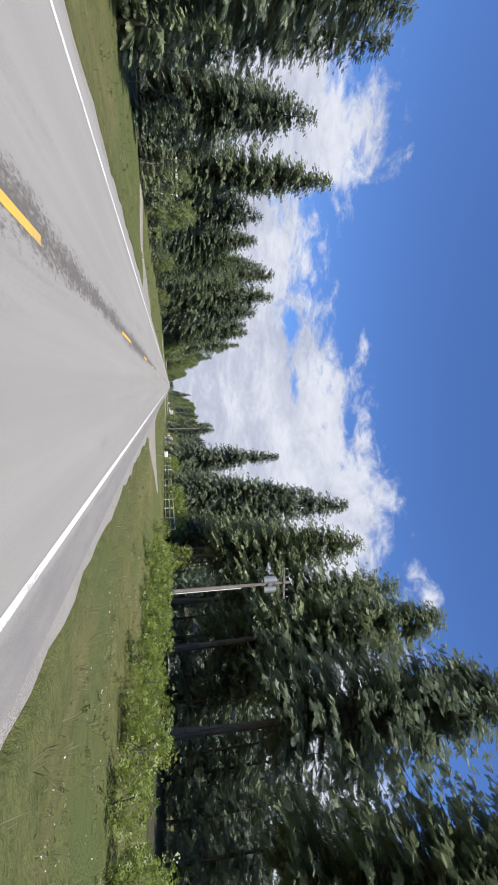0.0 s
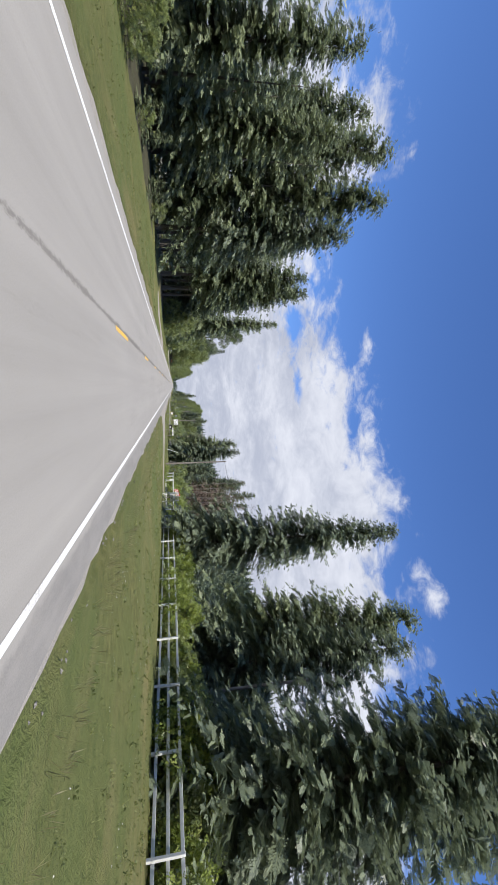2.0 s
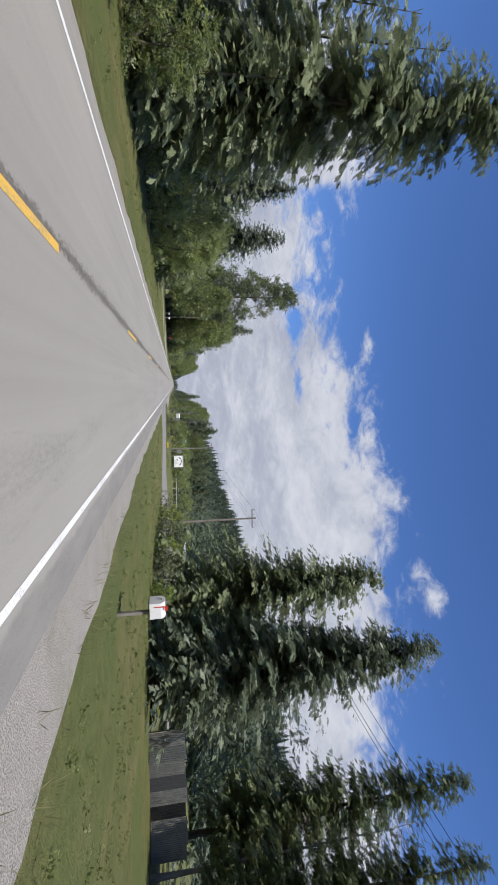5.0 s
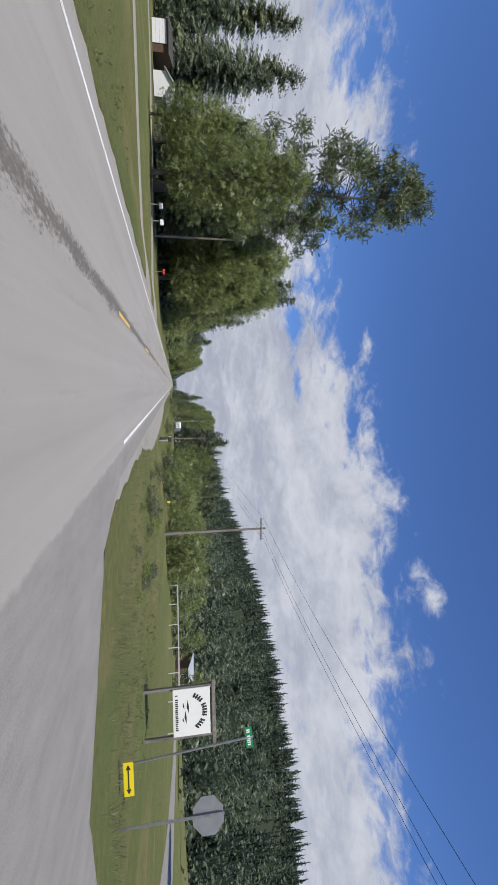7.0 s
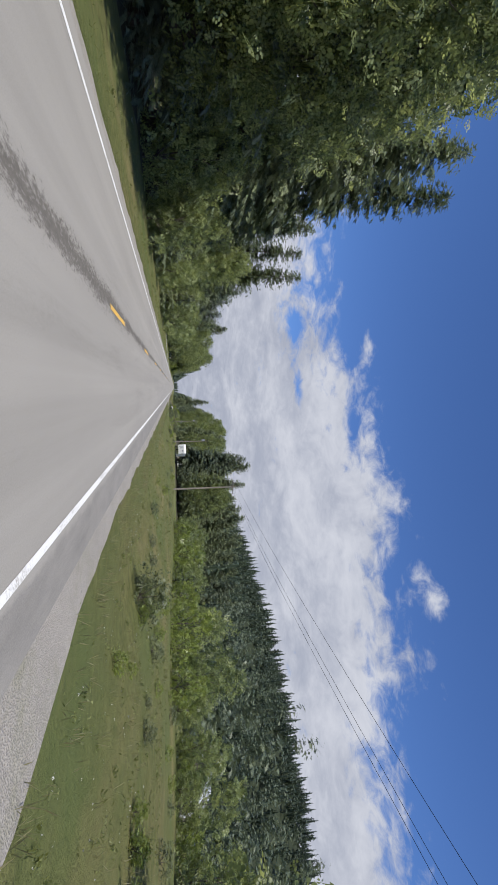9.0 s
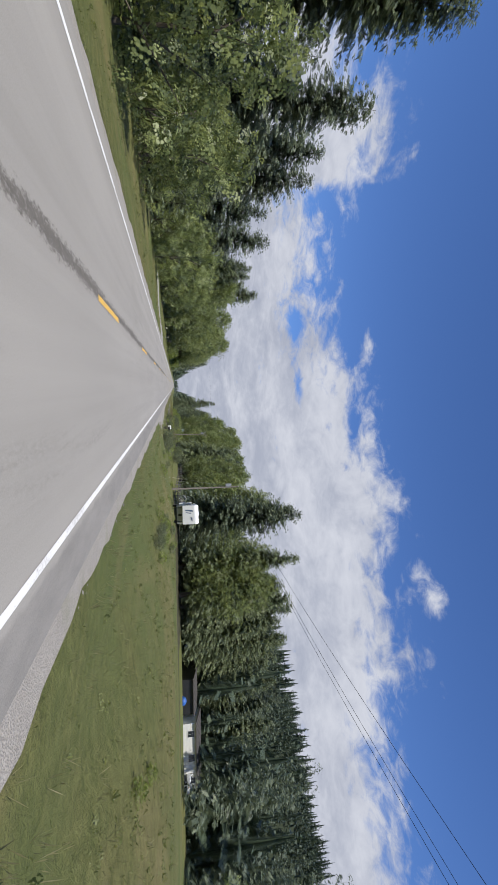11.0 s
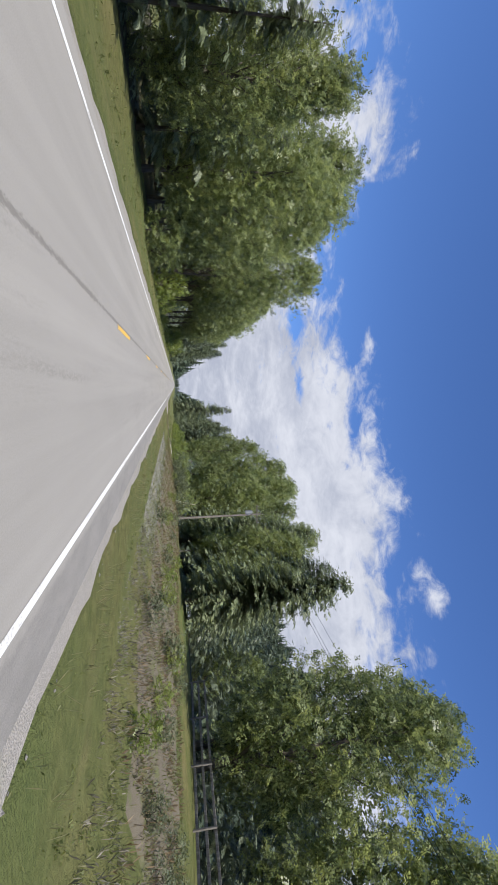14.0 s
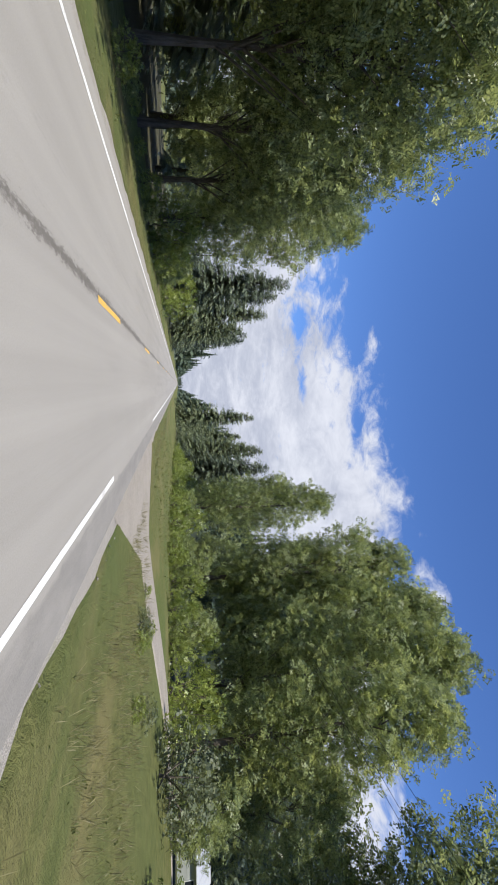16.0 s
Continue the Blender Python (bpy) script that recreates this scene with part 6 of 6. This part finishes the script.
for k in range(9):
    bm = bmesh.new()
    x0, top = k * 0.82, 2.05 + 0.06 * math.sin(k * 2.1)
    cols = 14
    front = [(bm.verts.new((x0 + 0.86 * c / cols, 0.02 * math.cos(c * math.pi) + 0.015 * (k % 2), 0.0)), bm.verts.new((x0 + 0.86 * c / cols, 0.02 * math.cos(c * math.pi) + 0.015 * (k % 2), top))) for c in range(cols + 1)]
    for p, q in zip(front, front[1:]):
        bm.faces.new((p[0], q[0], q[1], p[1]))
    bmesh.ops.solidify(bm, geom=bm.faces[:], thickness=0.004)
    part("tin_sheet", bm, (TIN, STEEL, TIN, RV_GREY, TIN, DARK_STEEL)[k % 6], screen)
for k in range(5):
    part("post", boxed(k * 1.8 - 0.06, k * 1.8 + 0.06, 0.06, 0.18, -0.4, 2.1, 0.01), OLD_WOOD, screen)

# a low stand with a white board and a dark panel
base = gz(7.2, 134.05)
notice = thing("notice_board", 7.2, 134.05, base, 0, "white notice board and dark panel on a low weathered frame", "sign")
part("panel", boxed(-0.63, 0.66, -0.02, 0.02, 1.03 - base, 1.22 - base, 0.006), SIGN_WHITE, notice, "long white panel with grey lettering")
for x in (-1.08, -0.36, 0.63):
    part("post", boxed(x - 0.03, x + 0.03, 0.022, 0.08, -0.35, 1.02 - base if x < -0.5 else 1.20 - base, 0.008), OLD_WOOD, notice)
part("dark_panel", boxed(-1.10, -0.38, -0.018, 0.02, 0.62 - base, 1.01 - base, 0.008), DARK_STEEL, notice, "dark panel with a small pale plate")
part("rail", boxed(-1.12, 0.66, -0.02, 0.02, 0.56 - base, 0.61 - base, 0.006), OLD_WOOD, notice)
part("plate", boxed(-0.90, -0.60, -0.028, -0.02, 0.66 - base, 0.82 - base, 0.003), SIGN_WHITE, notice)
part("prop", boxed(0.20, 0.28, -0.50, -0.03, 0.30 - base, 0.36 - base, 0.01), STAND_WOOD, notice, "pale board leaning on the frame")
bm = bmesh.new()
line_of_bars(bm, -0.56, 0.60, -0.022, 1.085 - base, 0.07, 14, rng)
tagged(part("lettering", bm, INK, notice), kind="stuff")
bm = bmesh.new()
line_of_bars(bm, -0.88, -0.62, -0.030, 0.68 - base, 0.045, 5, rng)
line_of_bars(bm, -0.88, -0.62, -0.030, 0.745 - base, 0.045, 5, rng)
part("small_lettering", bm, INK, notice)
stay = thing("guy_wire", 10.7, 140.1, gz(10.7, 140.1), 0, "steel guy wire with a white guard beside a utility pole", "cable")
part("wire", rodded((0, 0, -0.2), (2.75, 0.1, 6.8), 0.012, 0.012, 6), STEEL, stay)
part("guard", rodded((0.16, 0.006, 0.20), (0.98, 0.036, 2.29), 0.035, 0.035, 8), WHITE_PAINT, stay, "white plastic guard")

flagpole = thing("flag", 14.6, 120.7, gz(14.6, 120.7), 160, "red and white striped flag hanging from a short pole", "flag")
part("pole", rodded((0, 0, -0.3), (0, 0, 2.4), 0.02, 0.016, 8), WHITE_PAINT, flagpole)
for k in range(7):
    bm = bmesh.new()
    cols = 10
    z0 = 2.3 - 0.075 * k
    ring = [(0.02 + 0.95 * c / cols, 0.06 * math.sin(c * 0.9) * c / cols, -0.25 * (c / cols) ** 1.5) for c in range(cols + 1)]
    top = [bm.verts.new((x, y, z0 + d)) for x, y, d in ring]
    low = [bm.verts.new((x, y, z0 - 0.075 + d)) for x, y, d in ring]
    for c in range(cols):
        bm.faces.new((top[c], low[c], low[c + 1], top[c + 1]))
    part("stripe", bm, STRIPE_RED if k % 2 == 0 else STRIPE_WHITE, flagpole)
bm = bmesh.new()
v = [bm.verts.new(p) for p in ((0.02, -0.012, 2.3), (0.02, -0.012, 2.0), (0.38, 0.0, 1.94), (0.38, 0.0, 2.24))]
bm.faces.new(v)
part("corner", bm, STRIPE_BLUE, flagpole)
rack = thing("slatted_rack", 14.4, 119.8, gz(14.4, 119.8), 12, "weathered white slatted rack beside the mailbox", "rack")
for x in (-0.58, 0.58):
    part("post", boxed(x - 0.04, x + 0.04, -0.04, 0.04, -0.3, 2.12, 0.006), FENCE_WHITE, rack)
for z in (1.06, 1.58, 2.06):
    part("rail", boxed(-0.58, 0.58, -0.075, -0.045, z - 0.035, z + 0.035, 0.005), FENCE_WHITE, rack)
for k in range(6):
    part("slat", boxed(-0.56 + 0.2 * k, -0.44 + 0.2 * k, -0.098, -0.078, 1.04, 2.1, 0.004), FENCE_WHITE, rack)

kiosk = thing("dark_kiosk", -20.3, 46.6, gz(-20.3, 46.6), 6, "black open shelter with a pale beam and posts", "shelter")
part("panel", boxed(-1.35, 1.35, 0.0, 0.12, 0.75, 2.75, 0.01), DARK_STEEL, kiosk)
part("beam", boxed(-1.75, 1.75, -0.12, 0.20, 2.80, 3.0, 0.015), FENCE_WHITE, kiosk)
for x in (-1.55, 1.55):
    part("post", boxed(x - 0.05, x + 0.05, -0.02, 0.1, -0.4, 2.8, 0.01), FENCE_WHITE, kiosk)
part("side_wall", boxed(-1.4, -1.3, 0.12, 1.6, 0.0, 2.7), DARK_STEEL, kiosk)


def delineator(x, y, colour, label, h=0.9):
    ob = thing("marker_post", x, y, gz(x, y), 0, label, "marker", "roadside markers")
    part("post", boxed(-0.02, 0.02, -0.01, 0.01, -0.3, h), STEEL, ob)
    part("reflector", boxed(-0.09, 0.09, -0.02, -0.011, h - 0.16, h, 0.004), colour, ob)
    return ob


delineator(-15.9, 26.1, RED_PAINT, "thin post with a red top in the grass", 1.0)
delineator(-8.2, 411.2, CREAM, "short pale marker post beside the road", 0.8)
delineator(-9.2, 433, CREAM, "short pale marker post in the grass", 0.8)
delineator(-15.1, 690, YELLOW_SIGN, "yellow marker plate far along the road", 2.6)
hyd = thing("red_newspaper_box", -11.3, 267.9, gz(-11.3, 267.9), 80, "small red delivery tube on a thin post", "mailbox")
part("post", boxed(-0.03, 0.03, -0.03, 0.03, -0.3, 1.0), STEEL, hyd)
part("tube", boxed(-0.14, 0.14, -0.26, 0.26, 1.0, 1.22, 0.03), RED_PAINT, hyd)

gate = thing("farm_entrance", 22.8, 580.5, gz(22.8, 580.5), -10, "faded teal entrance sign between tall posts", "sign")
part("panel", boxed(-0.4, 1.5, -0.05, 0.05, 3.3, 5.6, 0.02), TEAL, gate)
for x in (-0.5, 1.6):
    part("post", boxed(x - 0.12, x + 0.12, -0.1, 0.1, -0.4, 5.9, 0.02), OLD_WOOD, gate)
part("crossbeam", boxed(-0.9, 2.0, -0.12, 0.12, 5.7, 5.95, 0.02), OLD_WOOD, gate)
for x, y in ((17.6, 508.1), (19.1, 508.0), (16.6, 482.0)):
    ob = thing("fence_post", x, y, gz(x, y), 0, "pale wooden fence post at the field's edge", "post", "fence posts")
    part("post", boxed(-0.05, 0.05, -0.05, 0.05, -0.3, 1.25, 0.01), POLE_WOOD, ob)
    part("cap", boxed(-0.06, 0.06, -0.06, 0.06, 1.25, 1.28, 0.005), STEEL, ob)
stub = thing("leaning_post", 13.7, 491.4, gz(13.7, 491.4), 0, "pale leaning steel post at the field's edge", "post")
part("post", rodded((0, 0, -0.3), (0.85, 0.1, 2.5), 0.045, 0.04, 8), CREAM, stub)

# ------------------------------------------------------------ grass, flowers, stones
def scatter(name, label, stretches, height, width, material, seed, category="grass", blades=3, lean=0.45):
    """Tufts of blades over stretches (x0, x1, y0, y1, count) of the verge."""
    rng = np.random.default_rng(seed)
    out = []
    for x0, x1, y0, y1, count in stretches:
        x = rng.uniform(x0, x1, count)
        y = rng.uniform(y0, y1, count)
        clump = np.sin(x * 1.9 + y * 0.8) + np.sin(y * 2.3 - x * 0.7) + rng.normal(0, 0.8, count)
        keep = clump > -0.7
        x, y = x[keep], y[keep]
        z = ground_height(x, y)
        root = np.repeat(np.stack([x, y, z], -1), blades, 0) + rng.normal(0, 0.06, (len(x) * blades, 3)) * (1, 1, 0)
        n = len(root)
        way = unit(np.stack([rng.normal(0, lean, n), rng.normal(0, lean, n), np.ones(n)], -1))
        ln = height * rng.uniform(0.5, 1.3, n)
        side = unit(np.cross(way, rng.normal(0, 1, (n, 3)) + (0, 0, 0.01)))
        out.append(sprigs(root, way, side, np.zeros((n, 3)), ln, width * rng.uniform(0.6, 1.3, n)))
    return tagged(quads(name, np.concatenate(out), material), label, category, kind="stuff")


TURNOFFS = ((113, 131), (205, 233), (245, 283), (390, 408), (510, 527), (28, 45))


def clear_of_turnoffs(x0, x1, y0, y1, per_metre):
    """Stretches of verge that leave the turn-offs bare."""
    cuts = sorted(TURNOFFS)
    y, out = y0, []
    for a, b in cuts:
        if y < a < y1:
            out.append((x0, x1, y, a, int((a - y) * per_metre)))
            y = b
    out.append((x0, x1, y, y1, int((y1 - y) * per_metre)))
    return out


scatter("verge_grass_tufts", "uneven green grass tufts along the verges", clear_of_turnoffs(3.4, 7.5, -4, 560, 12) + [(-9.5, -6.0, -4, 108, 1500), (-9.5, -6.0, 136, 240, 1500), (-9.5, -6.0, 266, 398, 2400), (-9.5, -6.0, 412, 560, 2800)], 0.07, 0.009, GRASS_BLADE, 1, lean=1.6)
scatter("field_grass_tufts", "taller rough grass across the fields", [(7.5, 15, 0, 28, 1400), (7.5, 17, 46, 112, 2600), (7.5, 15, 132, 200, 2600), (8, 16, 236, 300, 2600), (7.5, 16, 300, 390, 3600), (7.5, 16, 408, 510, 4600), (7, 16, 527, 580, 1800), (-14, -9.5, 0, 110, 2200), (-13, -9.5, 140, 240, 1500), (-12, -9, 300, 470, 2200)], 0.12, 0.012, GRASS_BLADE, 2, lean=1.6)
scatter("seeding_grass", "pale seeding grass stems along the shoulder", clear_of_turnoffs(3.5, 5.2, -4, 560, 6) + [(5.5, 12, 227.5, 236, 500), (6, 14, 0, 28, 300), (5, 14, 236, 300, 700), (5, 15, 300, 390, 700), (6.5, 15, 440, 508, 2200), (4.6, 9.5, 507, 519, 900), (4, 12, 527, 570, 700)], 0.24, 0.006, STRAW, 3, blades=5, lean=0.4)
scatter("olive_weeds", "olive and yellow-green weeds on the bare bank", [(7.6, 15, 446, 508, 9000)], 0.15, 0.014, GRASS_BLADE, 14, "weeds", 4, 0.9)
scatter("white_wildflowers", "scattered white wildflower heads in the grass", [(5, 10, 2, 28, 500), (5, 12, 280, 340, 600), (5, 13, 380, 440, 800), (5, 10, 240, 290, 300), (5, 12, 50, 110, 300)], 0.035, 0.017, PETAL, 4, "flowers", 2, 1.2)
scatter("grey_weeds", "pale grey dried weeds in a band along the slope", [(6.1, 9.0, 450, 500, 4000)], 0.10, 0.007, leafy("dried_grey_weed", (0.14, 0.13, 0.11), (0.36, 0.345, 0.31), 0.1), 5, "weeds", 4, 0.7)
scatter("dusty_pink_weeds", "dusty pinkish-grey seeding weeds in loose patches", [(6.5, 12.5, 424, 462, 4200)], 0.19, 0.012, leafy("dusty_weed_heads", (0.13, 0.12, 0.08), (0.34, 0.30, 0.24), 0.3), 12, "weeds", 4, 0.5)
scatter("russet_grass", "russet dry grass on the slope", [(8, 15, 444, 508, 3400)], 0.26, 0.016, leafy("russet_grass_blades", (0.16, 0.11, 0.06), (0.32, 0.24, 0.13), 0.3), 6, "grass", 3, 0.4)


def stones(name, label, x0, x1, y0, y1, count, seed, size, material):
    rng = np.random.default_rng(seed)
    verts, faces = [], []
    base = np.array([(1, 0, 0), (-1, 0, 0), (0, 1, 0), (0, -1, 0), (0, 0, 1), (0, 0, -1)], dtype=float)
    tris = ((0, 2, 4), (2, 1, 4), (1, 3, 4), (3, 0, 4), (2, 0, 5), (1, 2, 5), (3, 1, 5), (0, 3, 5))
    for k in range(count):
        x, y = rng.uniform(x0, x1), rng.uniform(y0, y1)
        s = size * rng.uniform(0.4, 1.4)
        pts = base * rng.uniform(0.6, 1.2, (6, 3)) * s * (1, 1, 0.6) + rng.normal(0, 0.12 * s, (6, 3)) + (x, y, gz(x, y) + 0.2 * s)
        n = len(verts)
        verts += pts.tolist()
        faces += [tuple(n + i for i in t) for t in tris]
    return tagged(sheet(name, verts, faces, material), label, "stones", kind="stuff")



WEED = leafy("low_weed_leaves", (0.10, 0.125, 0.038), (0.24, 0.27, 0.10), 0.5, 0.6, 0, 3.0, 0.44)
scatter("low_leafy_weeds", "patches of low leafy weeds in the mown grass", clear_of_turnoffs(5.0, 15, -4, 560, 11) + [(-13, -6.6, 0, 110, 260), (-13, -6.6, 136, 240, 240), (-11, -6.6, 290, 560, 500)], 0.15, 0.07, WEED, 15, "weeds", 6, 1.2)


def soil_bank(x0, x1, y0, y1):
    """Bare brown soil over the slope, with a wandering edge."""
    rng = random.Random(3)
    rows, cols = 30, 16
    verts, faces = [], []
    for r in range(rows + 1):
        y = y0 + (y1 - y0) * r / rows
        a = x0 + rng.uniform(-0.5, 0.5) + 3.0 * max(0.0, abs(2 * r / rows - 1) - 0.7)
        b = x1 + rng.uniform(-0.8, 0.8)
        for c in range(cols + 1):
            x = a + (b - a) * c / cols
            verts.append((x, y, gz(x, y) + (0.035 if 0 < c < cols and 0 < r < rows else -0.06)))
    n = cols + 1
    faces = [(r * n + c, r * n + c + 1, r * n + n + c + 1, r * n + n + c) for r in range(rows) for c in range(cols)]
    soil = gravel_material("bare_brown_soil", (0.085, 0.074, 0.050), (0.20, 0.172, 0.125), 1.0)
    tagged(sheet("soil_bank", verts, faces, soil), "bare brown soil with sparse weeds on a bank", "soil", kind="structure")


soil_bank(8.0, 14.5, 446, 508)

stones("bank_stones", "pale loose stones in a band along the slope", 6.2, 8.9, 460, 497, 8500, 8, 0.034, BANK_STONE)
stones("shoulder_stones", "loose chippings at the edge of the shoulder", 3.0, 3.5, -2, 560, 1600, 9, 0.035, ROCK)
